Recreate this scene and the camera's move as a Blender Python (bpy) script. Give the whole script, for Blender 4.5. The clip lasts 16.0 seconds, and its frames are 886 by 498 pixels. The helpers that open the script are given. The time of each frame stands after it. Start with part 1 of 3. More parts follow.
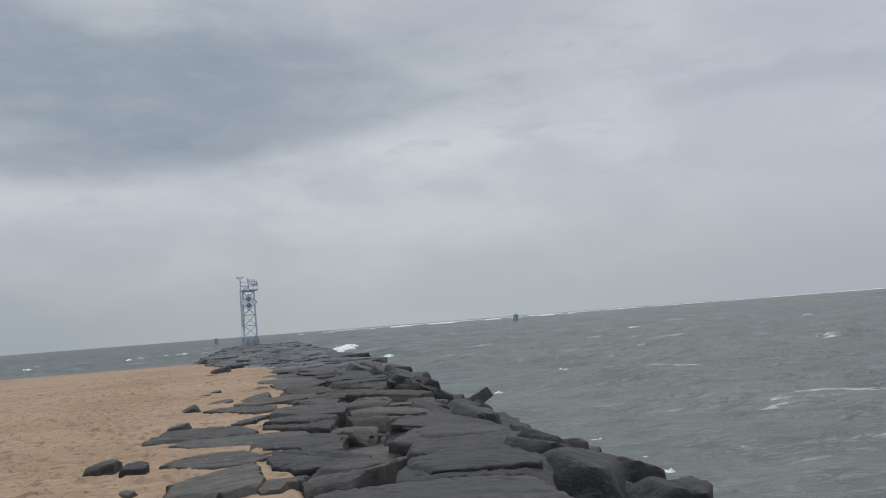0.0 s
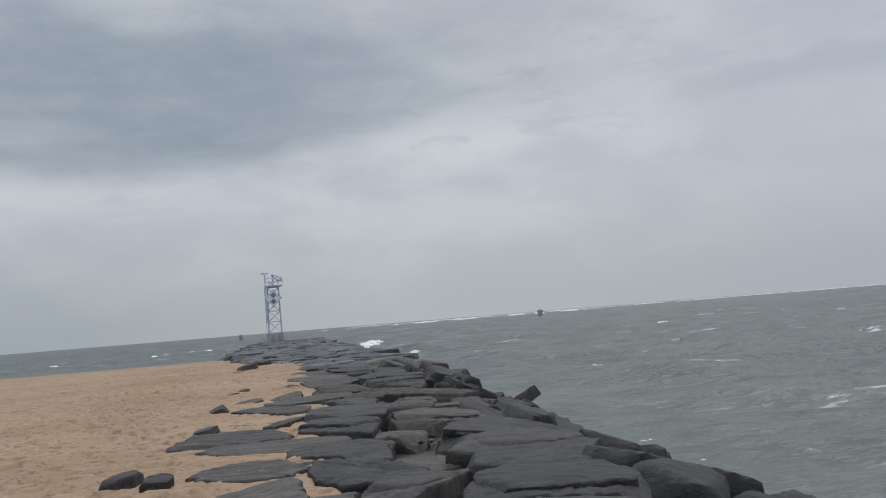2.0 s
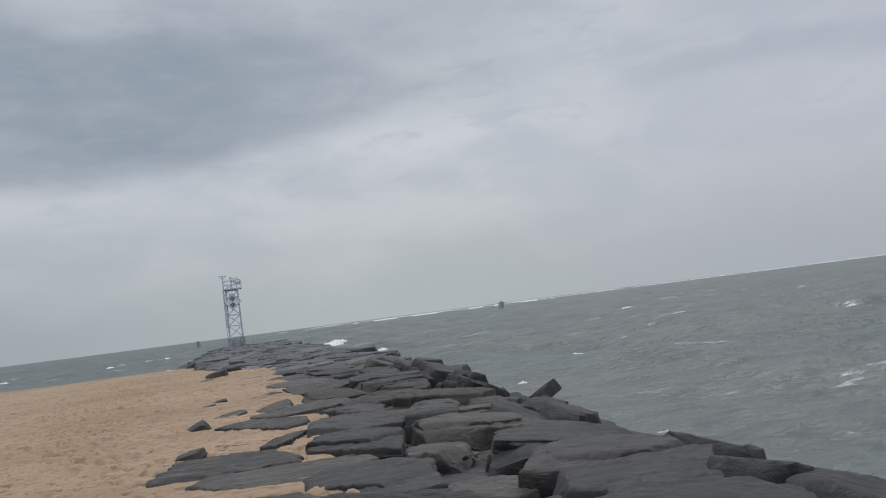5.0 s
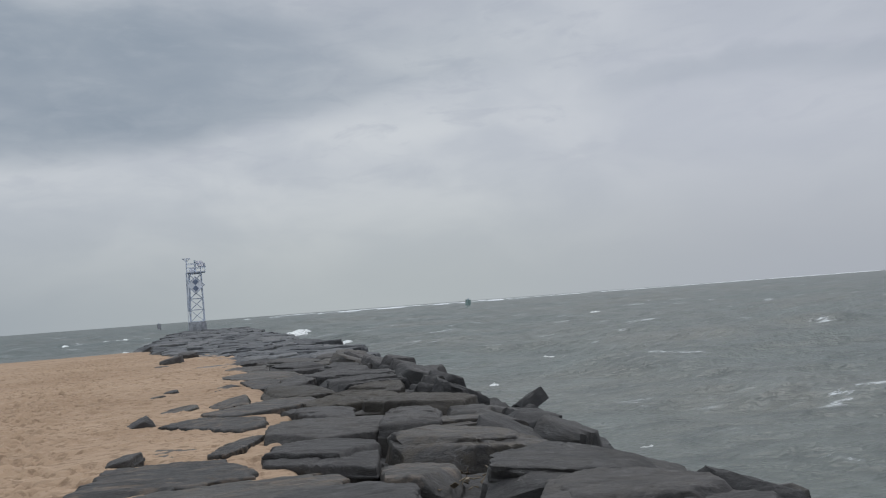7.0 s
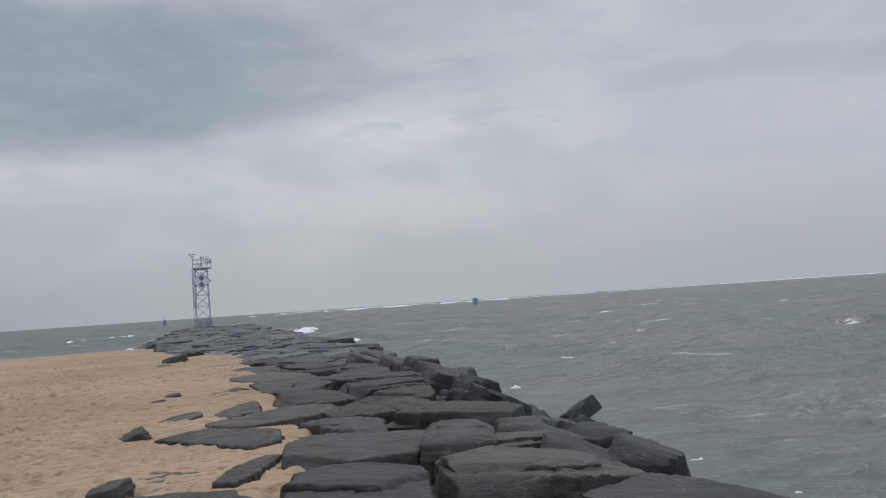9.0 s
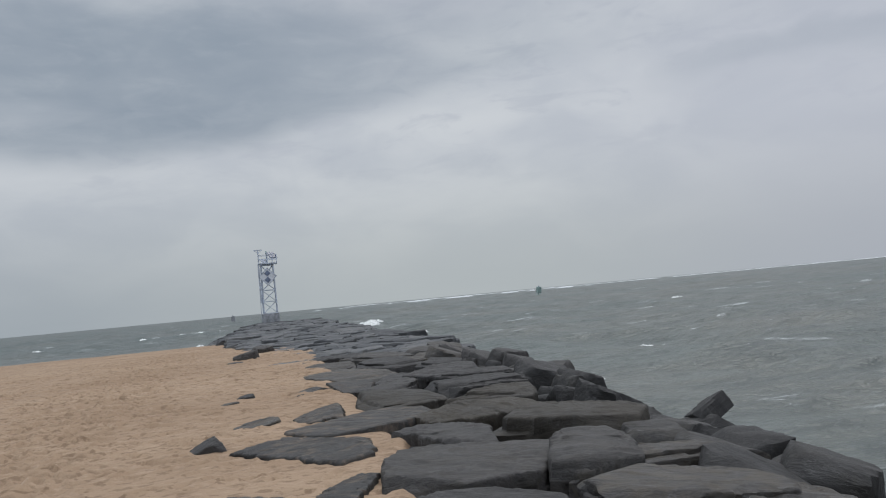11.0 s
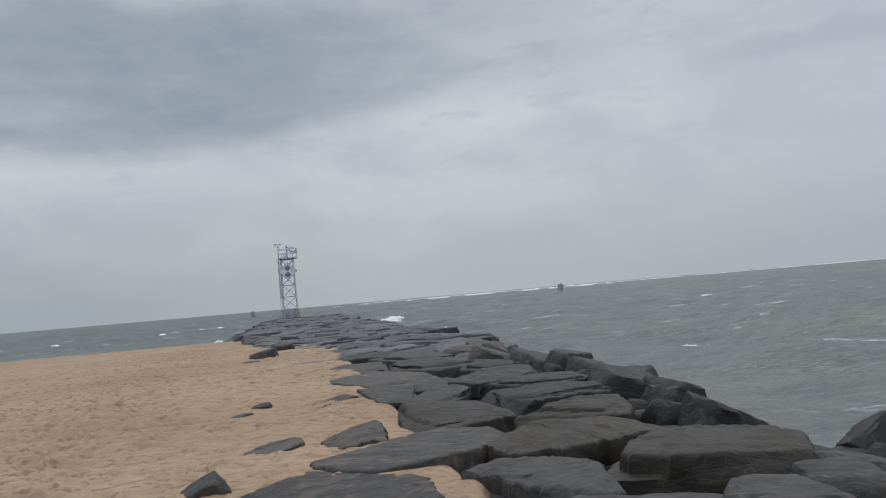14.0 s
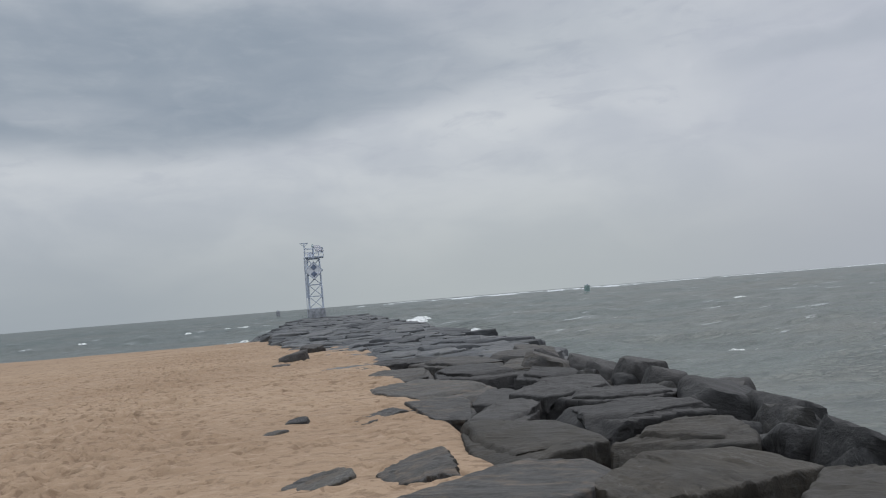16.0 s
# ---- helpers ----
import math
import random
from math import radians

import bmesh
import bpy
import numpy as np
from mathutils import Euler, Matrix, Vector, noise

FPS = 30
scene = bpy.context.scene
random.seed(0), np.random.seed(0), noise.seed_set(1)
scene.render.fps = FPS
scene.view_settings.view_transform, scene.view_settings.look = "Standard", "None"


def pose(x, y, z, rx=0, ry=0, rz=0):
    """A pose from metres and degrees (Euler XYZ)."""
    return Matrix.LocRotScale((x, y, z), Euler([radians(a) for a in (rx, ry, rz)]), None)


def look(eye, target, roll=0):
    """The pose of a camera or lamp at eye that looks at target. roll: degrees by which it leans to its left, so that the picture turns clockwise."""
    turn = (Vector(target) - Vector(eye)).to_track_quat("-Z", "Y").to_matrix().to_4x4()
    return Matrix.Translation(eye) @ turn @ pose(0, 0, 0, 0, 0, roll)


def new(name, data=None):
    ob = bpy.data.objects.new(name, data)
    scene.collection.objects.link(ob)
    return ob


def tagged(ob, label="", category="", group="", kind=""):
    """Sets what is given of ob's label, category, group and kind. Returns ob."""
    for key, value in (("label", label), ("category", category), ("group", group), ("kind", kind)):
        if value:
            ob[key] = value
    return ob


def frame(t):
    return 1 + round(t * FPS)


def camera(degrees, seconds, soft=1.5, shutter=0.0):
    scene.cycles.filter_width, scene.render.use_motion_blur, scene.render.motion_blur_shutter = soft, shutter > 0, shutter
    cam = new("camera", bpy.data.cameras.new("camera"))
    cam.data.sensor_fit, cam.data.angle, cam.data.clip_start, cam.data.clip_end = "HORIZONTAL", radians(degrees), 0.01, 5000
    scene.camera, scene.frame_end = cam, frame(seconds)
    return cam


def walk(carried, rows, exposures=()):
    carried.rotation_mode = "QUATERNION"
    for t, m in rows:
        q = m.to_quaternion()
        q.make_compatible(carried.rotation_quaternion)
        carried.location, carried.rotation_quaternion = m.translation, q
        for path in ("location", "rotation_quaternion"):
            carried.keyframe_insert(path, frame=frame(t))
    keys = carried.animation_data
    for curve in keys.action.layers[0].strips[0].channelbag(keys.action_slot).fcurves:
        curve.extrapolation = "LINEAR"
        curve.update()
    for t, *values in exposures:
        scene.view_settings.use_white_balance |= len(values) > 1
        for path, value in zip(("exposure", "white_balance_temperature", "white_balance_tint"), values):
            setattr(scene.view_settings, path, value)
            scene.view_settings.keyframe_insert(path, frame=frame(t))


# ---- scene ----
cam = camera(57.4, 16.0, soft=1.1)
PATH = [
    (0, (0.056, -0.007, 1.491), (0.508, 1.934, 1.663), -4.4),
    (0.5, (0.049, 0.274, 1.484), (0.459, 2.224, 1.658), -4.3),
    (1, (0.013, 0.558, 1.46), (0.414, 2.513, 1.6), -5.3),
    (1.5, (-0.003, 0.976, 1.45), (0.398, 2.928, 1.615), -4.8),
    (2, (-0.096, 1.341, 1.471), (0.302, 3.294, 1.637), -4.6),
    (2.5, (-0.202, 1.643, 1.471), (0.192, 3.597, 1.636), -4.5),
    (3, (-0.287, 1.945, 1.478), (0.104, 3.9, 1.639), -4.7),
    (3.5, (-0.44, 2.353, 1.478), (0.017, 4.294, 1.631), -6.5),
    (4, (-0.517, 2.763, 1.489), (-0.01, 4.692, 1.641), -7.8),
    (6.3, (-0.593, 4.352, 1.431), (-0.054, 6.273, 1.56), -5.2),
    (6.5, (-0.552, 4.516, 1.445), (0.014, 6.43, 1.572), -5.1),
    (7, (-0.46, 4.933, 1.486), (0.116, 6.845, 1.612), -4.3),
    (7.5, (-0.443, 5.338, 1.499), (0.128, 7.25, 1.622), -3.9),
    (8, (-0.464, 5.723, 1.47), (0.107, 7.636, 1.594), -3.8),
    (8.2, (-0.452, 5.947, 1.448), (0.117, 7.86, 1.575), -3.8),
    (10.5, (-0.512, 7.843, 1.495), (-0.023, 9.78, 1.601), -5.3),
    (11, (-0.565, 8.25, 1.456), (-0.149, 10.203, 1.568), -5.3),
    (11.5, (-0.565, 8.707, 1.483), (-0.157, 10.662, 1.599), -5.2),
    (12, (-0.572, 9.147, 1.466), (-0.172, 11.103, 1.586), -5.0),
    (12.5, (-0.598, 9.566, 1.439), (-0.206, 11.524, 1.559), -4.9),
    (13, (-0.573, 9.99, 1.416), (-0.193, 11.95, 1.538), -4.8),
    (13.5, (-0.612, 10.421, 1.403), (-0.243, 12.383, 1.519), -4.9),
    (14, (-0.602, 10.792, 1.4), (-0.233, 12.755, 1.509), -4.9),
    (14.5, (-0.611, 11.242, 1.401), (-0.246, 13.206, 1.509), -4.8),
    (15, (-0.683, 11.635, 1.41), (-0.327, 13.6, 1.522), -4.7),
    (15.5, (-0.736, 12.033, 1.418), (-0.402, 14.001, 1.532), -4.5),
    (16, (-0.809, 12.433, 1.424), (-0.498, 14.406, 1.539), -4.6),
]
walk(cam, [(t, look(eye, target, roll)) for t, eye, target, roll in PATH])

# ---------------------------------------------------------------- light
SEA = -2.2
world = bpy.data.worlds.new("overcast")
scene.world = world
world.use_nodes = True


class Nodes:
    """Small helper round a node tree."""

    def __init__(self, tree):
        self.tree = tree
        tree.nodes.clear()

    def add(self, kind, sockets=None, **props):
        n = self.tree.nodes.new(kind)
        for k, v in props.items():
            setattr(n, k, v)
        for k, v in (sockets or {}).items():
            self.put(n.inputs[k], v)
        return n

    def put(self, socket, v):
        if isinstance(v, bpy.types.NodeSocket):
            self.tree.links.new(v, socket)
        else:
            socket.default_value = v

    def math(self, op, a, b=0.0, c=0.0, clamp=False):
        n = self.add("ShaderNodeMath", {0: a, 1: b, 2: c}, operation=op, use_clamp=clamp)
        return n.outputs[0]

    def step(self, v, lo, hi, a=0.0, b=1.0):
        n = self.add("ShaderNodeMapRange", {"Value": v, "From Min": lo, "From Max": hi, "To Min": a, "To Max": b},
                     interpolation_type="SMOOTHSTEP")
        return n.outputs[0]

    def mix(self, f, a, b, blend="MIX"):
        n = self.add("ShaderNodeMix", data_type="RGBA", blend_type=blend)
        self.put(n.inputs[0], f)
        self.put(n.inputs[6], (*a, 1) if isinstance(a, tuple) and len(a) == 3 else a)
        self.put(n.inputs[7], (*b, 1) if isinstance(b, tuple) and len(b) == 3 else b)
        return n.outputs[2]

    def noise(self, vec, scale, detail=4.0, rough=0.55, distortion=0.0):
        n = self.add("ShaderNodeTexNoise", {"Vector": vec, "Scale": scale, "Detail": detail, "Roughness": rough,
                                            "Distortion": distortion})
        return n.outputs["Fac"]

    def mapping(self, vec, scale=(1, 1, 1), rot=(0, 0, 0), loc=(0, 0, 0)):
        n = self.add("ShaderNodeMapping", {"Vector": vec, "Scale": scale, "Rotation": rot, "Location": loc})
        return n.outputs[0]


SUN_TURN, SUN_HEIGHT = 35.0, 58.0          # degrees from +Y towards +X, above the horizon

g = Nodes(world.node_tree)
direction = g.add("ShaderNodeTexCoord").outputs["Generated"]
sep = g.add("ShaderNodeSeparateXYZ", {0: direction})
sx, sy, sz = sep.outputs
azim = g.math("ARCTAN2", sx, sy)
elev = g.math("ARCSINE", sz)
big = g.noise(g.mapping(direction, (1, 1, 2.6), (0, 0, 0), (3.1, 1.4, 0.7)), 2.6, 4, 0.5, 0.25)
fine = g.noise(g.mapping(direction, (1, 1, 2.2), (0, 0, 0), (7.3, 2.2, 1.9)), 6.5, 5, 0.5, 0.3)
warp = g.math("MULTIPLY_ADD", g.math("SUBTRACT", big, 0.5), 0.06, g.math("MULTIPLY", g.math("SUBTRACT", fine, 0.5), 0.07))
lift = g.math("ADD", elev, warp)
# a long dark cloud bank lies over the beach and draws out to a thin tail over the open sea, with a pale slit at its foot
bank_low = g.step(azim, -0.12, 0.34, 0.190, 0.252)
bank_top = g.step(azim, -0.10, 0.45, 0.365, 0.335)
bank = g.math("MULTIPLY", g.step(g.math("SUBTRACT", lift, bank_low), -0.016, 0.030),
              g.step(g.math("SUBTRACT", lift, bank_top), -0.055, 0.045, 1.0, 0.30))
bank = g.math("MULTIPLY", bank, g.step(azim, -0.12, 0.56, 1.0, 0.12))
slit = g.math("MULTIPLY", g.step(g.math("ABSOLUTE", g.math("SUBTRACT", lift, 0.238)), 0.003, 0.018, 0.28, 0.0),
              g.step(azim, -0.27, -0.14, 1.0, 0.0))
streak = g.math("MULTIPLY", g.step(g.math("ABSOLUTE", g.math("SUBTRACT", lift, 0.232)), 0.004, 0.024, 0.26, 0.0),
                g.step(azim, 0.42, 0.60))
dark = g.math("MAXIMUM", g.math("MULTIPLY", bank, g.math("SUBTRACT", 1.0, slit)), streak)
haze = g.step(elev, -0.01, 0.20, 1.0, 0.0)
col = g.mix(g.step(fine, 0.30, 0.70), (0.500, 0.530, 0.576), (0.615, 0.637, 0.662))
wisp = g.noise(g.mapping(direction, (1, 1, 3.4), (0, 0.08, 0), (1.7, 5.2, 3.3)), 13.0, 5, 0.58, 0.5)
col = g.mix(g.math("MULTIPLY", g.step(wisp, 0.50, 0.68), g.step(elev, 0.08, 0.22, 0.0, 0.45)), col, (0.440, 0.468, 0.525))
col = g.mix(g.math("MULTIPLY", g.step(azim, 0.25, 0.7), 0.65), col, (0.500, 0.520, 0.585))
col = g.mix(g.math("MULTIPLY", g.step(big, 0.40, 0.66), g.step(elev, 0.12, 0.3, 0.0, 0.45)), col, (0.43, 0.45, 0.51))
col = g.mix(g.math("MULTIPLY", dark, g.math("MULTIPLY", g.step(fine, 0.2, 0.75, 0.95, 0.72), g.step(wisp, 0.28, 0.52, 0.86, 1.0))), col, (0.262, 0.312, 0.372))
low = g.mix(g.step(azim, -0.35, 0.15), (0.345, 0.385, 0.415), (0.440, 0.475, 0.480))
low = g.mix(g.step(azim, 0.25, 0.75), low, (0.415, 0.440, 0.480))
col = g.mix(g.math("MULTIPLY", haze, 0.9), col, low)
bright = g.step(elev, 0.45, 1.15, 1.0, 3.6)          # thinner cloud overhead
col = g.add("ShaderNodeVectorMath", {0: col, "Scale": bright}, operation="SCALE").outputs[0]
sky = g.add("ShaderNodeTexSky", sky_type="NISHITA", sun_disc=False, sun_elevation=radians(SUN_HEIGHT),
            sun_rotation=radians(SUN_TURN), air_density=1.5, dust_density=4.0)
clear = g.add("ShaderNodeVectorMath", {0: sky.outputs[0], "Scale": 0.05}, operation="SCALE").outputs[0]
col = g.mix(0.94, clear, col)
col = g.mix(1.0, col, (0.982, 1.0, 1.022), "MULTIPLY")
g.add("ShaderNodeOutputWorld", {0: g.add("ShaderNodeBackground", {0: col, 1: 1.0}).outputs[0]})

sun = new("sun", bpy.data.lights.new("sun", "SUN"))
sun.data.energy, sun.data.angle, sun.data.color = 0.7, radians(30), (1.0, 0.97, 0.93)
a, e = radians(SUN_TURN), radians(SUN_HEIGHT)
sun.matrix_world = look((0, 0, 0), (-math.sin(a) * math.cos(e), -math.cos(a) * math.cos(e), -math.sin(e)))
sun.location = (0, 0, 60)

# ---------------------------------------------------------------- materials


def material(name):
    m = bpy.data.materials.new(name)
    m.use_nodes = True
    return m, Nodes(m.node_tree)


def finish(n, color, rough, height=None, strength=0.3, distance=0.02, metal=0.0, spec=0.5):
    b = n.add("ShaderNodeBsdfPrincipled", {"Roughness": rough, "Metallic": metal, "Specular IOR Level": spec})
    n.put(b.inputs["Base Color"], (*color, 1) if isinstance(color, tuple) and len(color) == 3 else color)
    if height is not None:
        n.put(b.inputs["Normal"], n.add("ShaderNodeBump", {"Height": height, "Strength": strength, "Distance": distance}).outputs[0])
    n.add("ShaderNodeOutputMaterial", {0: b.outputs[0]})


def rock_material(name, base, warm, joined=False, dusty=False, worn=0.55):
    m, n = material(name)
    co = n.add("ShaderNodeTexCoord").outputs["Object"]
    if joined:
        luck = n.add("ShaderNodeNewGeometry").outputs["Random Per Island"]
    else:
        luck = n.add("ShaderNodeObjectInfo").outputs["Random"]
    off = n.add("ShaderNodeCombineXYZ", {0: n.math("MULTIPLY", luck, 37.0), 1: n.math("MULTIPLY", luck, 91.0), 2: 0.0}).outputs[0]
    p = n.add("ShaderNodeVectorMath", {0: co, 1: off}, operation="ADD").outputs[0]
    patches = n.noise(p, 1.3, 6, 0.65, 0.4)
    strata = n.noise(n.mapping(p, (0.8, 2.8, 2.4), (0.05, 0.04, 0.25)), 2.0, 7, 0.66, 0.5)
    blotch = n.noise(n.mapping(p, (1.0, 1.7, 1.3)), 4.2, 5, 0.68, 0.3)
    grain = n.noise(p, 45.0, 4, 0.75)
    specks = n.noise(n.mapping(p, (1, 1.7, 1)), 13.0, 5, 0.8)
    c = n.mix(n.step(patches, 0.34, 0.64), tuple(v * 0.72 for v in base), tuple(v * 1.5 for v in base))
    c = n.mix(n.math("MULTIPLY", n.step(luck, 0.35, 0.9, 0.15, 1.0), n.step(blotch, 0.34, 0.66, 0.1, 0.9)), c, warm)
    c = n.mix(n.step(strata, 0.32, 0.50, 0.55, 0.0), c, tuple(v * 0.45 for v in base))
    c = n.mix(n.step(strata, 0.56, 0.74, 0.0, 0.45), c, tuple(min(1, v * 2.3) for v in base))
    c = n.mix(n.step(n.math("ABSOLUTE", n.math("SUBTRACT", strata, 0.44)), 0.003, 0.014, 0.65, 0.0), c, tuple(v * 0.35 for v in base))
    c = n.mix(n.math("MULTIPLY", n.step(n.math("ABSOLUTE", n.math("SUBTRACT", strata, 0.555)), 0.002, 0.012, 0.6, 0.0), n.step(patches, 0.44, 0.60)), c, (0.15, 0.146, 0.140))
    c = n.mix(n.step(grain, 0.42, 0.72, 0.0, 0.25), c, tuple(min(1, v * 2.0) for v in base))
    c = n.mix(n.step(specks, 0.66, 0.76, 0.0, 0.35), c, (0.17, 0.163, 0.155))
    scuff = n.noise(n.mapping(p, (1.0, 2.6, 1.4), (0, 0, 0.2)), 5.0, 6, 0.72, 0.5)
    c = n.mix(n.step(scuff, 0.54, 0.68, 0.0, worn), c, (0.098, 0.095, 0.091))
    c = n.mix(n.step(scuff, 0.32, 0.45, 0.65, 0.0), c, tuple(v * 0.38 for v in base))
    tone = n.math("MULTIPLY_ADD", luck, 0.62, 0.62)
    c = n.add("ShaderNodeVectorMath", {0: c, "Scale": tone}, operation="SCALE").outputs[0]
    if dusty:
        drift = n.noise(n.mapping(p, (1.0, 2.4, 1.0), (0, 0, 0.1)), 2.6, 6, 0.7, 0.8)
        c = n.mix(n.step(drift, 0.47, 0.72, 0.0, 0.6), c, (0.17, 0.124, 0.086))
    h = n.math("ADD", n.math("MULTIPLY", strata, 1.0), n.math("MULTIPLY_ADD", scuff, 0.22, n.math("MULTIPLY", blotch, 0.6)))
    finish(n, c, n.step(patches, 0.3, 0.7, 0.55, 0.8), h, 0.75, 0.05, spec=0.28)
    return m


ROCK = rock_material("dark_stone", (0.0395, 0.0375, 0.0365), (0.061, 0.051, 0.038))
ROCK_WET = rock_material("wet_stone", (0.029, 0.0282, 0.0278), (0.040, 0.036, 0.030))
ROCK_SANDY = rock_material("dusty_stone", (0.044, 0.042, 0.040), (0.062, 0.055, 0.044), dusty=True)
ROCK_MOSS = rock_material("mossy_stone", (0.0305, 0.0262, 0.0205), (0.046, 0.038, 0.026), worn=0.25)
# outer stones: distance haze is put into this paler, bluer base colour
ROCK_HAZED = rock_material("dark_stone_hazed", (0.074, 0.077, 0.081), (0.090, 0.087, 0.080), joined=True)


def sand_material():
    m, n = material("sand")
    co = n.add("ShaderNodeTexCoord").outputs["Object"]
    broad = n.noise(n.mapping(co, (1, 1.8, 1)), 0.14, 4, 0.5)
    steps = n.noise(n.mapping(co, (1.0, 1.5, 1), (0, 0, -0.25)), 2.3, 5, 0.65, 0.8)
    ripple = n.noise(n.mapping(co, (1.0, 1.35, 1), (0, 0, -0.25)), 5.5, 4, 0.6, 0.3)
    grain = n.noise(co, 160.0, 3, 0.7)
    c = n.mix(n.step(broad, 0.35, 0.65), (0.266, 0.182, 0.117), (0.314, 0.221, 0.145))
    # shade inside footprints and dints is put into the colour as darker marks
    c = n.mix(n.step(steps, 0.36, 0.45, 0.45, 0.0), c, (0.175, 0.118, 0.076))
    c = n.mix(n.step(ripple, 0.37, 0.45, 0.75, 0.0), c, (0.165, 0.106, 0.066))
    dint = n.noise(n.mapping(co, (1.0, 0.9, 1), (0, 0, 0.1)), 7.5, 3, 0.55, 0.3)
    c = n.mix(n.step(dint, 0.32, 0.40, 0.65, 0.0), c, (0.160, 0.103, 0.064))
    pock_shade = n.noise(n.mapping(co, (1.0, 1.2, 1), (0, 0, 0.2)), 3.4, 3, 0.55, 0.2)
    c = n.mix(n.step(pock_shade, 0.34, 0.42, 0.35, 0.0), c, (0.175, 0.115, 0.072))
    c = n.mix(n.step(ripple, 0.56, 0.68, 0.0, 0.3), c, (0.42, 0.315, 0.23))
    c = n.mix(n.step(grain, 0.4, 0.8, 0.0, 0.3), c, (0.42, 0.33, 0.245))
    h = n.math("ADD", steps, n.math("MULTIPLY_ADD", ripple, 0.45, n.math("MULTIPLY_ADD", dint, 0.3, n.math("MULTIPLY", grain, 0.03))))
    finish(n, c, 0.92, h, 0.6, 0.08, spec=0.2)
    return m


SAND = sand_material()


def water_material():
    m, n = material("sea_water")
    co = n.add("ShaderNodeTexCoord").outputs["Object"]
    z = n.add("ShaderNodeSeparateXYZ", {0: n.add("ShaderNodeNewGeometry").outputs["Position"]}).outputs[2]
    murk = n.noise(n.mapping(co, (1, 1.8, 1), (0, 0, 0.2)), 0.03, 4, 0.6)
    chop = n.noise(n.mapping(co, (0.75, 1.0, 1), (0, 0, 0.2)), 1.1, 3, 0.55, 0.2)
    small = n.noise(n.mapping(co, (0.75, 1.0, 1), (0, 0, 0.2)), 2.6, 2.5, 0.55, 0.2)
    c = n.mix(n.step(murk, 0.35, 0.65), (0.063, 0.081, 0.073), (0.086, 0.092, 0.079))
    # wave shading put into the colour: darker troughs and chop, paler crests
    wave_shade = n.noise(n.mapping(co, (0.6, 0.95, 1), (0, 0, 0.2)), 0.42, 4, 0.58, 0.5)
    c = n.mix(n.step(wave_shade, 0.36, 0.48, 0.55, 0.0), c, (0.038, 0.051, 0.047))
    c = n.mix(n.step(wave_shade, 0.54, 0.68, 0.0, 0.4), c, (0.120, 0.138, 0.128))
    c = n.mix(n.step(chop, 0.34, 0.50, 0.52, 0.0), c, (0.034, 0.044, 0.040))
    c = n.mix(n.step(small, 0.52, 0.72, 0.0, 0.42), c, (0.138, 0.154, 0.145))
    flecks = n.noise(n.mapping(co, (0.6, 1.4, 1), (0, 0, -0.3)), 0.9, 6, 0.75, 0.8)
    streak = n.noise(n.mapping(co, (0.10, 0.36, 1), (0, 0, -0.25)), 1.0, 6, 0.68, 0.6)
    lace = n.noise(n.mapping(co, (0.7, 1.9, 1), (0, 0, -0.25)), 1.5, 5, 0.75, 0.8)
    cap = n.math("MULTIPLY", n.step(streak, 0.60, 0.66), n.step(lace, 0.42, 0.56))
    cap = n.math("MAXIMUM", n.math("MULTIPLY", cap, n.step(z, SEA - 0.2, SEA + 0.3)), n.step(flecks, 0.665, 0.72, 0.0, 0.85))
    c = n.mix(n.math("MULTIPLY", cap, 0.95), c, (0.56, 0.58, 0.58))
    h = n.math("ADD", chop, n.math("MULTIPLY", small, 0.55))
    finish(n, c, n.math("MULTIPLY_ADD", cap, 0.4, 0.40), h, 1.0, 0.28, spec=0.28)
    return m


WATER = water_material()


def simple(name, color, rough, scale=6.0, amount=0.25, metal=0.0, bump=0.15, stain=None):
    m, n = material(name)
    co = n.add("ShaderNodeTexCoord").outputs["Object"]
    a = n.noise(co, scale, 5, 0.6)
    b = n.noise(n.mapping(co, (4, 4, 0.6)), scale * 0.7, 4, 0.65)
    c = n.mix(n.step(a, 0.3, 0.7), tuple(v * (1 - amount) for v in color), tuple(min(1, v * (1 + amount)) for v in color))
    c = n.mix(n.step(b, 0.52, 0.72, 0.0, 0.6), c, stain or tuple(v * 0.6 for v in color))
    finish(n, c, rough, a, bump, 0.01, metal)
    return m


def foam_material():
    m, n = material("foam")
    co = n.add("ShaderNodeTexCoord").outputs["Object"]
    lace = n.noise(n.mapping(co, (1.0, 1.6, 1.0)), 1.1, 6, 0.72, 0.7)
    bubbles = n.noise(co, 7.0, 4, 0.7)
    c = n.mix(n.step(lace, 0.34, 0.50), (0.20, 0.215, 0.21), (0.70, 0.71, 0.69))
    c = n.mix(n.step(bubbles, 0.5, 0.75, 0.0, 0.4), c, (0.40, 0.43, 0.43))
    finish(n, c, 0.7, n.math("ADD", lace, n.math("MULTIPLY", bubbles, 0.4)), 0.8, 0.3)
    return m


FOAM = foam_material()
SURF = simple("white_surf", (0.50, 0.52, 0.52), 0.8, 0.4, 0.15, bump=0.6, stain=(0.5, 0.53, 0.53))
CONCRETE = simple("concrete", (0.29, 0.30, 0.315), 0.85, 3.0, 0.3)
# galvanised grey, lightened further so the colour carries the tower's distance haze
STEEL = simple("hazed_galvanised_steel", (0.52, 0.57, 0.65), 0.6, 5.0, 0.2, metal=0.3)
WHITE = simple("white_board", (0.74, 0.76, 0.80), 0.5, 4.0, 0.06)
DARK = simple("dark_board", (0.17, 0.21, 0.30), 0.5, 4.0, 0.2)
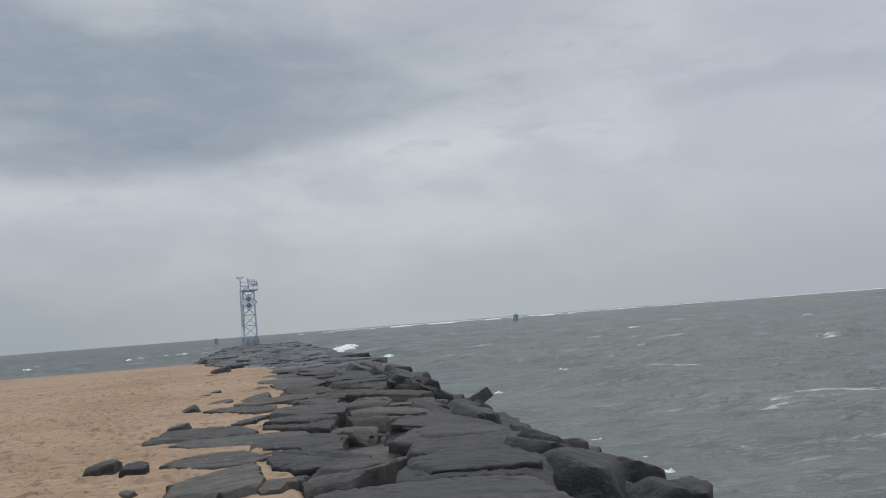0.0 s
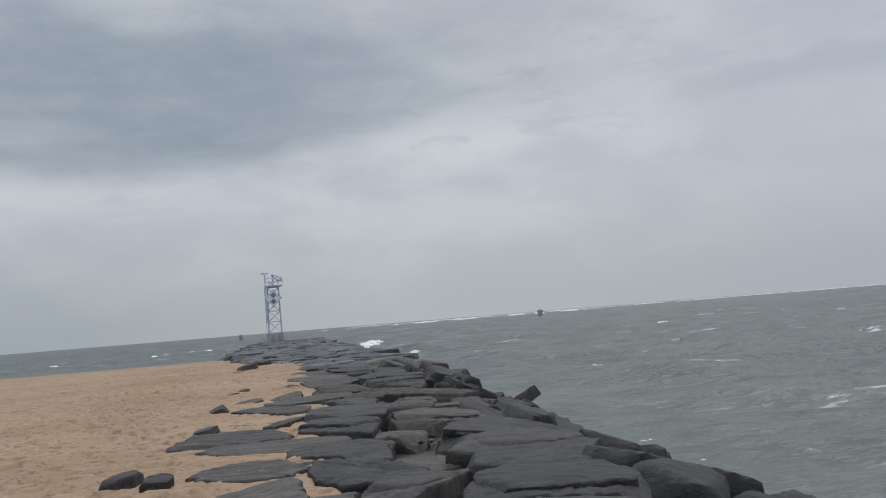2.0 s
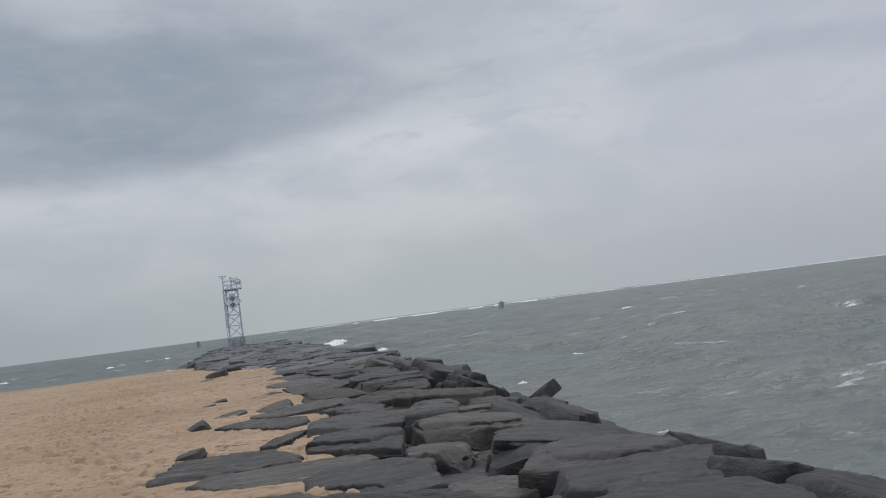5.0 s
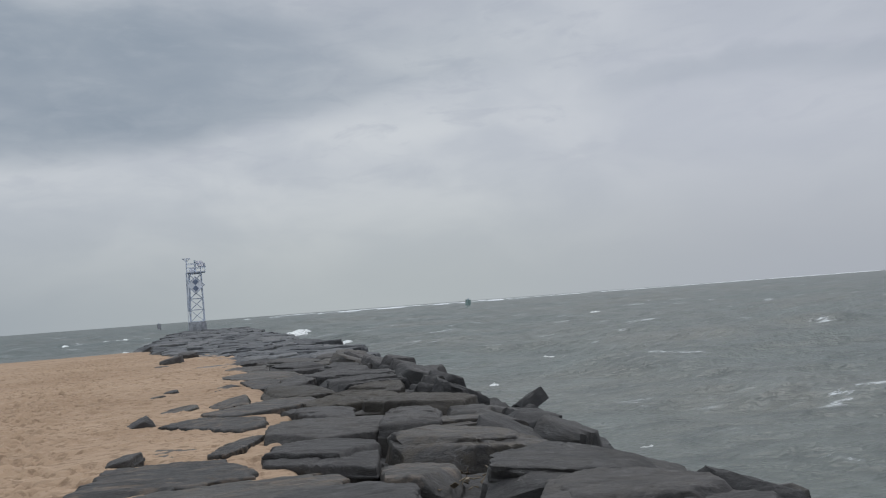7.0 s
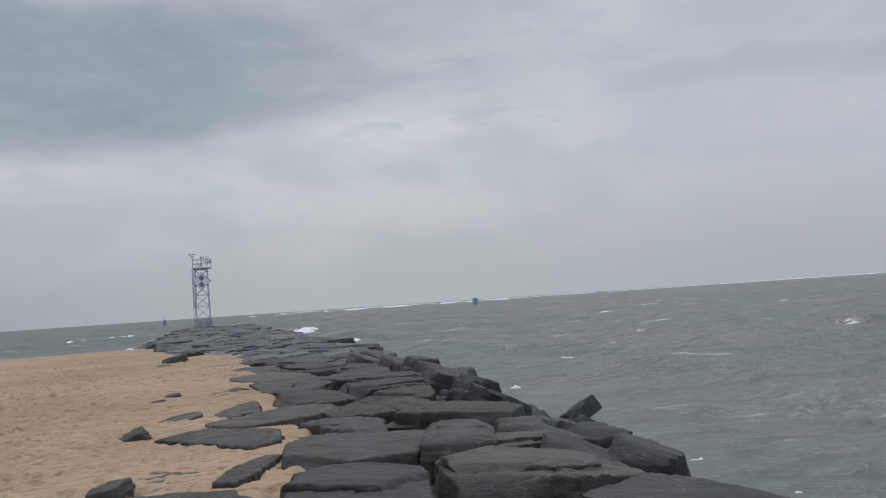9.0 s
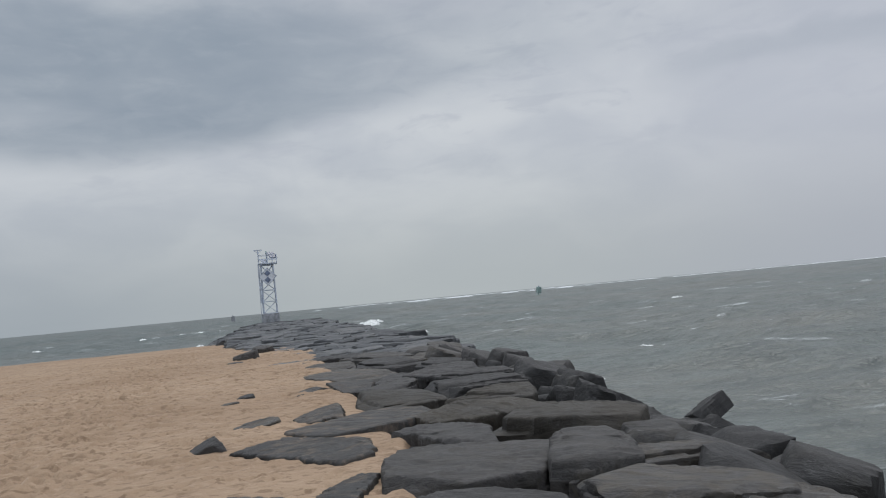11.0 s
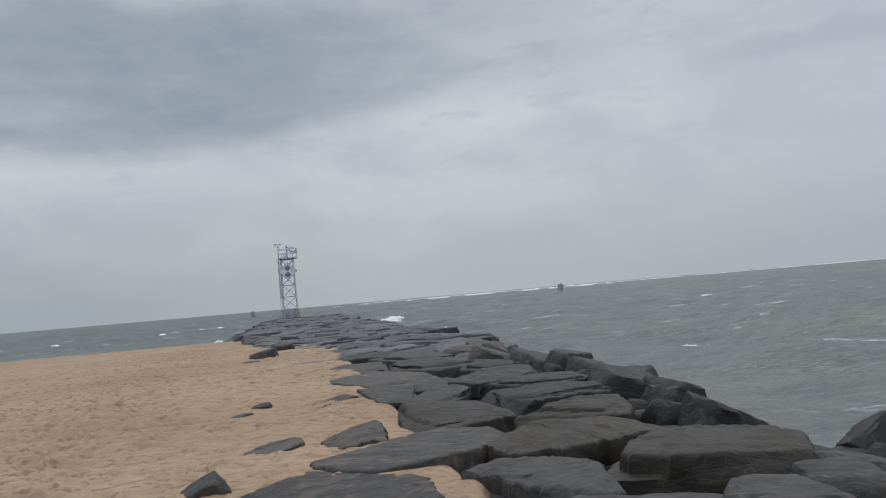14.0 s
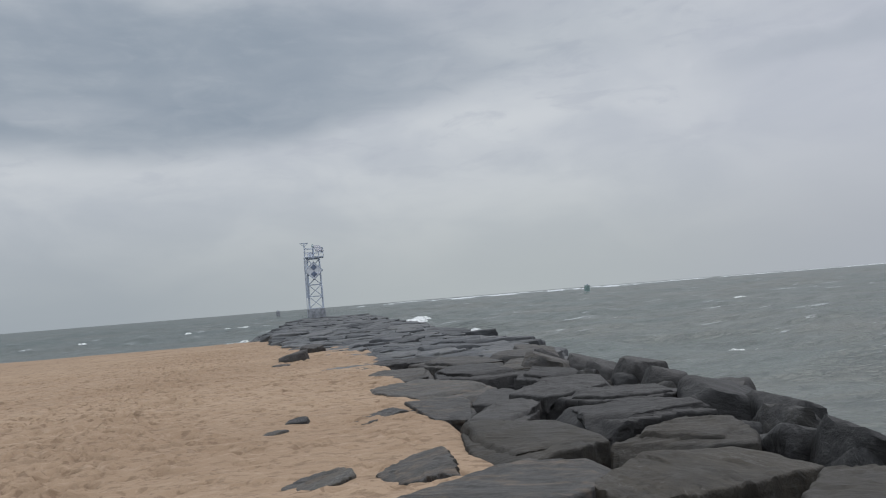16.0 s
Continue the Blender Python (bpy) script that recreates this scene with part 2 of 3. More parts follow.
PANEL = simple("solar_cells", (0.07, 0.09, 0.14), 0.25, 6.0, 0.2)
# buoy paints: greyed and paled, with distance haze put into the colour
GREEN = simple("green_paint", (0.25, 0.34, 0.32), 0.5, 2.0, 0.2)
HAZED_GREY = simple("hazed_grey_paint", (0.27, 0.275, 0.29), 0.6, 2.0, 0.2)
WRACK = simple("dry_wrack", (0.125, 0.10, 0.068), 0.85, 12.0, 0.4, stain=(0.12, 0.09, 0.06))

# ---------------------------------------------------------------- geometry helpers


def fade(t):
    return t * t * t * (t * (t * 6 - 15) + 10)


TABLE = np.random.RandomState(11).rand(256, 256)


def vnoise(x, y):
    """Value noise in the plane, 0 to 1, for arrays."""
    xi, yi = np.floor(x).astype(int), np.floor(y).astype(int)
    fx, fy = fade(x - xi), fade(y - yi)
    q = lambda i, j: TABLE[(xi + i) % 256, (yi + j) % 256]
    return (q(0, 0) * (1 - fx) + q(1, 0) * fx) * (1 - fy) + (q(0, 1) * (1 - fx) + q(1, 1) * fx) * fy


def fbm(x, y, octaves=4, gain=0.5):
    s, a, t = 0.0, 1.0, 0.0
    for k in range(octaves):
        s = s + a * vnoise(x * 2 ** k + 17.3 * k, y * 2 ** k - 9.1 * k)
        t, a = t + a, a * gain
    return s / t


def ramp(v, lo, hi):
    return fade(np.clip((v - lo) / (hi - lo), 0, 1))


def mesh_of(name, verts, faces, mat, smooth=True, sharp=None):
    me = bpy.data.meshes.new(name)
    me.from_pydata([tuple(v) for v in verts], [], faces)
    me.materials.append(mat)
    if smooth:
        me.shade_smooth()
    if sharp:
        me.set_sharp_from_angle(angle=radians(sharp))
    me.update()
    return me


def grid_mesh(name, X, Y, Z, mat):
    """A sheet from three arrays of one shape."""
    r, c = X.shape
    i = np.arange(r * c).reshape(r, c)
    quads = np.stack([i[:-1, :-1], i[:-1, 1:], i[1:, 1:], i[1:, :-1]], -1).reshape(-1, 4)
    me = bpy.data.meshes.new(name)
    me.vertices.add(r * c)
    me.vertices.foreach_set("co", np.stack([X, Y, Z], -1).astype(np.float32).ravel())
    me.loops.add(quads.size)
    me.loops.foreach_set("vertex_index", quads.astype(np.int32).ravel())
    me.polygons.add(len(quads))
    me.polygons.foreach_set("loop_start", np.arange(0, quads.size, 4, dtype=np.int32))
    me.update(calc_edges=True)
    me.shade_smooth()
    me.materials.append(mat)
    return me


def part(name, bm, mat, parent, label="", smooth=False):
    me = bpy.data.meshes.new(name)
    bm.to_mesh(me)
    bm.free()
    me.materials.append(mat)
    if smooth:
        me.shade_smooth()
        me.set_sharp_from_angle(angle=radians(35))
    ob = new(name, me)
    ob.parent = parent
    return tagged(ob, label)


def bar(bm, a, b, w, d=None):
    """A square bar from a to b."""
    a, b = Vector(a), Vector(b)
    m = (b - a).to_track_quat("Z", "Y").to_matrix().to_4x4()
    m = Matrix.Translation((a + b) / 2) @ m @ Matrix.Diagonal((w, d or w, (b - a).length, 1))
    bmesh.ops.create_cube(bm, size=1, matrix=m)
    return bm


def box(bm, c, s, m=None, bevel=0.0):
    m = (m or Matrix()) @ Matrix.Translation(c) @ Matrix.Diagonal((*s, 1))
    v = bmesh.ops.create_cube(bm, size=1, matrix=m)["verts"]
    if bevel:
        bmesh.ops.bevel(bm, geom=list({e for q in v for e in q.link_edges}), offset=bevel, segments=2, affect="EDGES", profile=0.6)
    return bm


def rod(bm, a, b, r, r2=None, n=10):
    a, b = Vector(a), Vector(b)
    m = Matrix.Translation((a + b) / 2) @ (b - a).to_track_quat("Z", "Y").to_matrix().to_4x4()
    bmesh.ops.create_cone(bm, cap_ends=True, segments=n, radius1=r, radius2=r if r2 is None else r2, depth=(b - a).length, matrix=m)
    return bm


def stone(L, W, H, seed, K=64, boulder=0.0, rings=9, cuts=None, skew=0.0, taper=0.0, chips=4, nicks=(), relief=1.0, ragged=0.11):
    """Vertices and faces of one quarried block, its top face at z = 0: a many-sided outline, sides split into layers and a
    stepped top. boulder: 0 a flat slab, 1 a rounded block. skew and taper: how far the outline leans and narrows. nicks:
    corners broken off, each by its angle in degrees and the share of the reach that is left."""
    rng = np.random.RandomState(seed)
    th = np.linspace(0, 2 * np.pi, K, endpoint=False)
    sides = [(i * np.pi / 2 + rng.uniform(-0.16, 0.16), (L if i % 2 == 0 else W) / 2) for i in range(4)]
    for _ in range((0 if nicks else rng.randint(2, 5)) if cuts is None else cuts):
        p = rng.uniform(0, 2 * np.pi)
        reach = math.hypot(L / 2 * math.cos(p), W / 2 * math.sin(p))
        sides.append((p, reach * rng.uniform(0.96, 1.18)))
    for angle, left in nicks:
        p = radians(angle)
        sides.append((p, left * math.hypot(L / 2 * math.cos(p), W / 2 * math.sin(p))))
    power = 60 - 52 * min(1, boulder * 1.3)
    acc = sum((np.maximum(np.cos(th - p), 1e-3) / d) ** power for p, d in sides)
    r = acc ** (-1 / power)
    s1, s2 = rng.uniform(0, 200, 2)
    r = r * (1 + 0.11 * (fbm(np.cos(th) * 2.6 + s1, np.sin(th) * 2.6 + s2, 4, 0.6) - 0.5))
    r = r * (1 + ragged * (fbm(np.cos(th) * 9.0 + s2, np.sin(th) * 9.0 + s1, 3, 0.7) - 0.5))
    cx, cy = np.cos(th) * r, np.sin(th) * r
    n = 2 + rng.randint(2, 4)
    cut = np.sort(rng.uniform(0.12, 0.85, n - 1)) * H
    cut = np.concatenate([[0], cut, [H]])
    rows = []                      # scale of the outline for each angle, height, flag of the top
    away = rng.uniform(0, 2 * np.pi)
    for k in range(n - 1, -1, -1):
        wob = 1 + 0.06 * (fbm(np.cos(th) * 3.1 + s2 + 7.7 * k, np.sin(th) * 3.1 + s1, 3, 0.6) - 0.5) * 2 - 0.02 * boulder * (k == 0)
        if k == 0 and cut[1] < 0.3 * H:
            wob = wob - rng.uniform(0.0, 0.18) * np.maximum(0, np.cos(th - away)) ** 2
        rnd = boulder * 0.16
        for z in (cut[k + 1] - 0.012, cut[k] + 0.012 + (0.03 * H if k == 0 else 0)):
            under = 1 - rnd * (2 * z / H - 0.9) ** 2 - 0.07 * max(0, z / H - 0.6)
            rows.append((wob * under, -z, 0.0 if z > 0.3 * H else 1 - z / (0.3 * H)))
    edge = rows[-1][0]
    rows.append((edge * (0.988 - 0.03 * boulder), -0.010 - 0.03 * boulder * H, 1.0))
    rows.append((edge * (0.968 - 0.06 * boulder), -0.002 - 0.01 * boulder * H, 1.0))
    for k in range(1, rings):
        rows.append((edge * (0.968 - 0.06 * boulder) * (1 - k / rings), 0.0, 1.0))
    slope = rng.uniform(-2.2, -0.9)
    tilt = rng.uniform(-0.06, 0.06, 2) * relief
    V = []
    for f, z, top in rows:
        x, y = cx * f, cy * f
        calm = relief * min(1.0, float(np.mean(f)) / 0.55) ** 1.5
        q = fbm(x * 1.3 + s1, y * 2.3 + s2, 4, 0.58)
        lay = (x * math.cos(slope) + y * math.sin(slope)) * 1.6 + 3.8 * q
        lvl = np.floor(lay * 1.9)
        ledge = (lvl + ramp(lay * 1.9 - lvl, 0.86, 1.0)) / 1.9 - lay
        zz = z + top * (calm * (0.09 * (q - 0.5) + 0.075 * (ledge + 0.29) * (1 - 0.5 * boulder)) + tilt[0] * x + tilt[1] * y)
        zz = zz + top * boulder * 0.30 * H * (0.5 - (x * x / L ** 2 + y * y / W ** 2) * 4)
        w = 1 + taper * 2 * y / W
        V.append(np.stack([x * w + skew * y, y, zz], -1))
    V = np.concatenate(V)
    # broken corners: flat facets struck off the upper edges
    for k in range(chips):
        a, steep = rng.uniform(0, 2 * np.pi), rng.uniform(0.35, 1.05)
        nrm = np.array([math.cos(a) * math.sin(steep), math.sin(a) * math.sin(steep), math.cos(steep)])
        reach = math.hypot(L / 2 * math.cos(a), W / 2 * math.sin(a)) * math.sin(steep)
        over = np.maximum(0, V @ nrm - reach * rng.uniform(0.80, 0.97))
        V = V - over[:, None] * nrm * 0.97
    V = np.vstack([V, [[0, 0, V[-K:, 2].mean()], [0, 0, -H]]])
    R = len(rows)
    F = []
    for j in range(R - 1):
        for i in range(K):
            F.append((j * K + i, j * K + (i + 1) % K, (j + 1) * K + (i + 1) % K, (j + 1) * K + i))
    t = R * K
    for i in range(K):
        F.append(((R - 1) * K + i, (R - 1) * K + (i + 1) % K, t))
        F.append(((i + 1) % K, i, t + 1))
    return V, F


def crag(L, W, H, seed, K=40, R=20):
    """Vertices and faces of an angular boulder, its peak at z = 0: flat broken faces that meet in worn edges."""
    rng = np.random.RandomState(seed)
    half = np.array([L, W, H]) / 2
    planes = []
    for k in range(rng.randint(4, 7)):
        n = rng.normal(size=3) * (1, 1, 0.8)
        if k < 3:
            n = np.array([math.cos(2.1 * k + rng.uniform(-0.5, 0.5)), math.sin(2.1 * k + rng.uniform(-0.5, 0.5)), rng.uniform(0.3, 1.0)])
        n /= np.linalg.norm(n)
        planes.append((n, np.linalg.norm(half * n) * rng.uniform(0.98, 1.26)))
    for k in range(3):
        for s in (-1, 1):
            n = np.eye(3)[k] * s + rng.uniform(-0.22, 0.22, 3)
            n /= np.linalg.norm(n)
            planes.append((n, np.linalg.norm(half * n) * 1.04))
    th, ph = np.meshgrid(np.linspace(0, 2 * np.pi, K, endpoint=False), np.linspace(0.05, np.pi - 0.05, R))
    D = np.stack([np.sin(ph) * np.cos(th) * L, np.sin(ph) * np.sin(th) * W, np.cos(ph) * H], -1)
    D /= np.linalg.norm(D, axis=-1, keepdims=True)
    r = sum((np.maximum(D @ n, 1e-3) / d) ** 46 for n, d in planes) ** (-1 / 46)
    s1 = rng.uniform(0, 200)
    r = r * (1 + 0.05 * (fbm(D[..., 0] * 3 + s1 + D[..., 2] * 2.3, D[..., 1] * 3 + s1 - D[..., 2] * 1.7, 4, 0.6) - 0.5))
    V = (D * r[..., None]).reshape(-1, 3)
    V = np.vstack([V, [V[:K].mean(0)], [V[-K:].mean(0)]])
    V[:, 2] -= V[:, 2].max()
    F = [(j * K + i, (j + 1) * K + i, (j + 1) * K + (i + 1) % K, j * K + (i + 1) % K) for j in range(R - 1) for i in range(K)]
    t = R * K
    for i in range(K):
        F.append((t, i, (i + 1) % K))
        F.append((t + 1, t - K + (i + 1) % K, t - K + i))
    return V, F


# ---------------------------------------------------------------- sea
def sea_height(x, y):
    rng = np.random.RandomState(5)
    h = 0.0
    for k in range(18):
        lam = 2.2 * 1.24 ** k
        ang = rng.normal(-1.75, 1.05)
        kx, ky = math.cos(ang) * 2 * np.pi / lam, math.sin(ang) * 2 * np.pi / lam
        ph = kx * x + ky * y + rng.uniform(0, 6.28) + 1.3 * vnoise(x / lam * 0.4 + k, y / lam * 0.4)
        amp = 0.024 * lam ** 0.5
        h = h + amp * (2 * np.exp(1.2 * (np.sin(ph) - 1)) - 0.7)
    return h


def build_sea():
    front = np.radians(np.linspace(-62, 82, 460))
    back = np.radians(np.linspace(82, 298, 90))[1:]
    az = np.concatenate([front, back])
    # sheet stops at 1200 m, its shape standing in for mist over farther water
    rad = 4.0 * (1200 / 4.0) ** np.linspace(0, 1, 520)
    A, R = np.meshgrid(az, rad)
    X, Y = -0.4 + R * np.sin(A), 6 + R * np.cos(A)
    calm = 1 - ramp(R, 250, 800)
    toe = 0.35 + 0.65 * ramp(np.abs(X - 1) + 0 * Y, 7, 16)
    shore = np.where((X < 0) & (Y < 130), 0.3, 1.0)
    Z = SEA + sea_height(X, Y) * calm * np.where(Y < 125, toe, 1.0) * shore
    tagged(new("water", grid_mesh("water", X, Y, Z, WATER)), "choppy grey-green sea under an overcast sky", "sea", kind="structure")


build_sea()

# ---------------------------------------------------------------- beach


def sand_height(x, y):
    z = -0.03 + 0.05 * (fbm(x * 0.35, y * 0.28, 3) - 0.5)
    z = z + 0.035 * (fbm(x * 1.3 + 40, y * 2.0, 3) - 0.5)
    near = ramp(x, -2.2, -1.2) * (1 - ramp(x, 0.2, 0.6))       # drifts that lap over the stones
    z = z + near * 0.012 + near * 0.05 * (fbm(x * 2.2 + 5, y * 3.4 + 8, 4, 0.6) - 0.5)
    pits = vnoise(x * 2.6 + 9, y * 4.0 + 3) * vnoise(x * 1.1 + 70, y * 1.1)
    z = z - 0.05 * ramp(pits, 0.36, 0.52)
    shift = 0.28 * ramp(y, 13, 18)
    z = z - 0.62 * ramp(x, 0.18 + shift, 0.85 + shift)
    for px, py, rx, ry, up in ((1.04, 18.2, 0.13, 0.24, 0.54), (0.78, 16.7, 0.20, 0.30, 0.30)):    # sand caught between stones
        z = z + up * np.exp(-((x - px) / rx) ** 2 - ((y - py) / ry) ** 2)
    crest = 57.5 + 3.0 * (vnoise(x * 0.08, x * 0 + 4.0) - 0.5) - 0.02 * np.minimum(0, x + 20)
    z = z - 2.9 * ramp(y, crest, crest + 30) - 0.3 * ramp(y, crest - 22, crest)
    return z


def trample(xs, ys, Z):
    """Footprints: small oval dents with a low rim, closer together along two worn tracks."""
    rng = np.random.RandomState(3)
    for k in range(5600):
        y = rng.uniform(5, 52)
        pick = rng.rand()
        if pick < 0.35:
            x = -2.2 - 0.09 * (y - 8) + rng.normal(0, 0.7)
        elif pick < 0.55:
            x = -5.2 + 0.03 * y + rng.normal(0, 0.9)
        else:
            x = rng.uniform(-13, 0.2)
        a, b, d = rng.uniform(0.07, 0.14), rng.uniform(0.05, 0.075), rng.uniform(0.025, 0.065)
        turn = rng.normal(0.25, 0.6)
        i0, i1 = np.searchsorted(xs, [x - 0.5, x + 0.5])
        j0, j1 = np.searchsorted(ys, [y - 0.5, y + 0.5])
        if i1 - i0 < 3 or j1 - j0 < 3:
            continue
        dx, dy = xs[i0:i1, None] - x, ys[None, j0:j1] - y
        u, v = dx * math.cos(turn) + dy * math.sin(turn), -dx * math.sin(turn) + dy * math.cos(turn)
        q = (u / a) ** 2 + (v / b) ** 2
        Z[i0:i1, j0:j1] += d * (-np.exp(-q * q) + 0.3 * np.exp(-((np.sqrt(q) - 1.5) / 0.4) ** 2))


def build_sand():
    xs = np.concatenate([-9 - 6.0 * (1.045 ** np.arange(0, 95)[::-1] - 1) / 0.6, np.arange(-8.95, 1.75, 0.05)])
    ys = np.concatenate([np.arange(-70, 4, 2.0), np.arange(4, 32, 0.05), np.arange(32, 56, 0.12), np.arange(56, 95, 0.4)])
    Y, X = np.meshgrid(ys, xs)
    Z = sand_height(X, Y)
    trample(xs, ys, Z)
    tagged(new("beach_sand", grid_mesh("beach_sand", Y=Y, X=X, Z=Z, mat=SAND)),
           "tan beach sand with faint footprints beside the jetty", "sand", kind="structure")


build_sand()

# ---------------------------------------------------------------- jetty
jetty = tagged(new("jetty"), "long jetty of dark grey quarried stone slabs", "jetty", kind="structure")


def left_edge(y):
    return np.interp(y, [-20, 25, 30, 36, 40, 50, 58, 64, 118], [0.3, 0.3, 0.0, -0.7, -0.9, -2.4, -3.6, -3.6, -3.6])


def right_edge(y):
    return np.interp(y, [-20, 8, 12, 17, 22, 30, 60, 90, 118], [3.5, 3.3, 3.7, 4.2, 4.4, 4.5, 4.3, 4.2, 4.2])


def crest_height(x, y):
    """The height of the mound's surface."""
    l, r = left_edge(y), right_edge(y)
    z = -np.interp(y, [11, 15, 40, 75], [1.1, 0.62, 0.62, 0.34]) * max(0.0, x - r)
    if y > 56:
        z = min(z, -0.36 * max(0.0, l - x)) - 0.1 * min(1, (y - 56) / 30)
    if y > 114:
        z -= 0.4 * (y - 114)
    return z


placed = []


def rock(x, y, z, L, W, H, yaw=0.0, nod=0.0, lean=0.0, boulder=0.0, skew=0.0, taper=0.0, cuts=None, mat=None, nicks=(), relief=0.65):
    """One stone of the jetty: the middle of its top, its length, width and height, its turn and tilts in degrees."""
    if boulder >= 0.4:
        V, F = crag(L * 1.12, W * 1.12, H, 300 + len(placed))
    else:
        fine = relief != 0.65 or bool(nicks)
        V, F = stone(L, W, H, 100 + len(placed), K=96 if fine else 56, rings=16 if fine else 9, boulder=0.03 + 0.42 * boulder, chips=2 + int(6 * boulder), cuts=cuts, skew=skew, taper=taper, nicks=nicks, relief=relief, ragged=0.30 if x < 0.3 else 0.09)
    luck = random.Random(len(placed))
    if nicks and x > 0.3 and boulder < 0.2 and luck.random() < 0.6:
        # the upper layer has split off and broken back from the edges
        V[:, 2] -= 0.04
        low, angle = len(V), radians(luck.uniform(40, 120))
        U, G = stone(L * luck.uniform(0.88, 0.97), W * luck.uniform(0.72, 0.90), 0.16, 600 + len(placed), K=96, rings=12, boulder=0.0, chips=5,
                     skew=skew, taper=taper, nicks=[(a + luck.uniform(-15, 15), d) for a, d in nicks], relief=0.4, ragged=0.10)
        U = U + np.array([0.05 * L * math.cos(angle), 0.09 * W * math.sin(angle), 0.004])
        V, F = np.vstack([V, U]), F + [tuple(k + low for k in f) for f in G]
    ob = new("rock", mesh_of("rock", V, F, mat or (ROCK_SANDY if x < 0.3 else ROCK), sharp=42))
    ob.matrix_world = pose(x, y, z, nod, lean, yaw)
    ob.parent = jetty
    placed.append((x, y, max(L, W) / 2))
    return ob


# the stones one by one, from near to far: first the crest, then the seaward edge
rock(1.49, 6.88, 0.02, 2.22, 1.68, 0.60, -18, 1, 1, skew=-0.26, nicks=((241, 0.92), (152, 1.11)))
rock(-0.46, 8.52, 0.06, 0.93, 1.32, 0.50, 19, 1, -2, skew=0.23, taper=0.10, nicks=((112, 0.82), (221, 1.01)), relief=0.35)
rock(0.18, 8.58, 0.00, 0.47, 1.30, 0.50, -4, -6, 0, 0, 0.03, 0.34)
rock(2.12, 8.30, 0.03, 1.55, 1.10, 0.60, -24, 2, 1, skew=-0.25, nicks=((35, 1.13), (135, 0.90)))
rock(0.97, 8.77, 0.03, 0.99, 0.92, 0.60, 16, -2, 1, skew=0.73, taper=0.11, nicks=((122, 0.90), (304, 0.95)))
rock(2.22, 9.25, 0.05, 1.30, 1.00, 0.60, -8, 2, 2, skew=0.08, taper=0.08, nicks=((245, 0.87), (125, 0.99)))
rock(0.48, 9.45, 0.03, 1.29, 0.90, 0.60, -47, 1, -1, skew=0.05, taper=0.55, nicks=((58, 1.01), (226, 0.93)))
rock(2.52, 10.33, 0.05, 1.50, 1.02, 0.60, -4, 3, 3, skew=0.22, taper=-0.20, nicks=((125, 1.15), (56, 0.80)))
rock(1.35, 10.25, -0.10, 0.90, 0.70, 0.45, -30, 4, 0, 0.1)
rock(-0.55, 10.42, 0.01, 1.30, 1.26, 0.40, 7, 1, 0, skew=-0.37, taper=0.08, nicks=((147, 0.87), (302, 0.91)), relief=0.35)
rock(0.41, 11.14, 0.00, 1.34, 1.68, 0.55, -2, 1, -1, skew=-0.12, taper=0.13, nicks=((133, 0.91), (229, 0.84)))
rock(2.66, 11.68, 0.00, 1.45, 1.22, 0.70, -10, 4, 8, skew=-0.02, taper=-0.33, nicks=((136, 0.85), (300, 1.1)), mat=ROCK_WET)
rock(-0.41, 12.00, 0.01, 1.84, 0.94, 0.40, -2, 1, 0, skew=0.14, taper=0.41, nicks=((57, 1.07), (284, 1.05)), relief=0.35)
rock(1.35, 12.22, -0.02, 0.78, 0.95, 0.70, -32, -4, 0, 0.3, -0.27, 0.04, mat=ROCK_SANDY)
rock(2.00, 12.10, -0.22, 0.90, 0.80, 0.45, -20, 4, 3, 0.2)
rock(-0.87, 13.18, 0.03, 1.54, 1.34, 0.45, -13, 1, 1, skew=-0.25, taper=-0.12, nicks=((36, 1.09), (291, 0.86)), relief=0.35)
rock(0.60, 13.36, 0.08, 1.28, 1.15, 0.60, -31, 1, -1, skew=-0.38, nicks=((62, 1.13), (125, 0.97)))
rock(2.06, 13.32, 0.07, 1.50, 0.90, 0.70, -20, 2, 2, skew=-0.70, taper=-0.08, nicks=((125, 0.90), (54, 1.13)))
rock(2.45, 14.47, 0.05, 1.25, 0.46, 0.55, -4, 2, 1, skew=-0.40, taper=-0.40, nicks=((98, 1.15),))
rock(2.00, 14.90, 0.12, 0.72, 1.40, 0.65, -18, 1, 3, 0.25, 0.03, 0.14, nicks=((150, 1.10), (17, 0.92)))
rock(-0.16, 14.70, 0.02, 0.42, 1.35, 0.40, -36, 0, -4, skew=-0.30, taper=0.20, relief=0.4)
rock(-1.02, 14.75, -0.02, 0.62, 0.70, 0.30, -20, 1, 0, relief=0.3)
rock(0.93, 15.02, 0.05, 1.44, 1.50, 0.60, -12, 2, 0, skew=0.02, taper=0.12, nicks=((296, 0.90), (146, 1.08)))
rock(1.16, 16.51, 0.05, 0.95, 1.34, 0.60, 30, 1, 1, 0.15, skew=0.04, taper=0.25, nicks=((215, 1.12), (321, 0.72)))
rock(2.62, 16.83, 0.08, 1.55, 1.39, 0.75, -5, 1, 4, 0.2, skew=0.54, taper=-0.18, nicks=((222, 1.21), (38, 1.21)), mat=ROCK_MOSS)
rock(-0.28, 16.94, 0.01, 1.13, 2.04, 0.40, 36, 1, 1, skew=-0.13, taper=-0.16, nicks=((321, 0.68), (141, 1.26)), relief=0.35)
rock(1.71, 18.07, 0.04, 1.01, 1.67, 0.60, -68, 2, 1, skew=-0.25, taper=0.48, nicks=((147, 0.91), (299, 1.14)), mat=ROCK_MOSS)
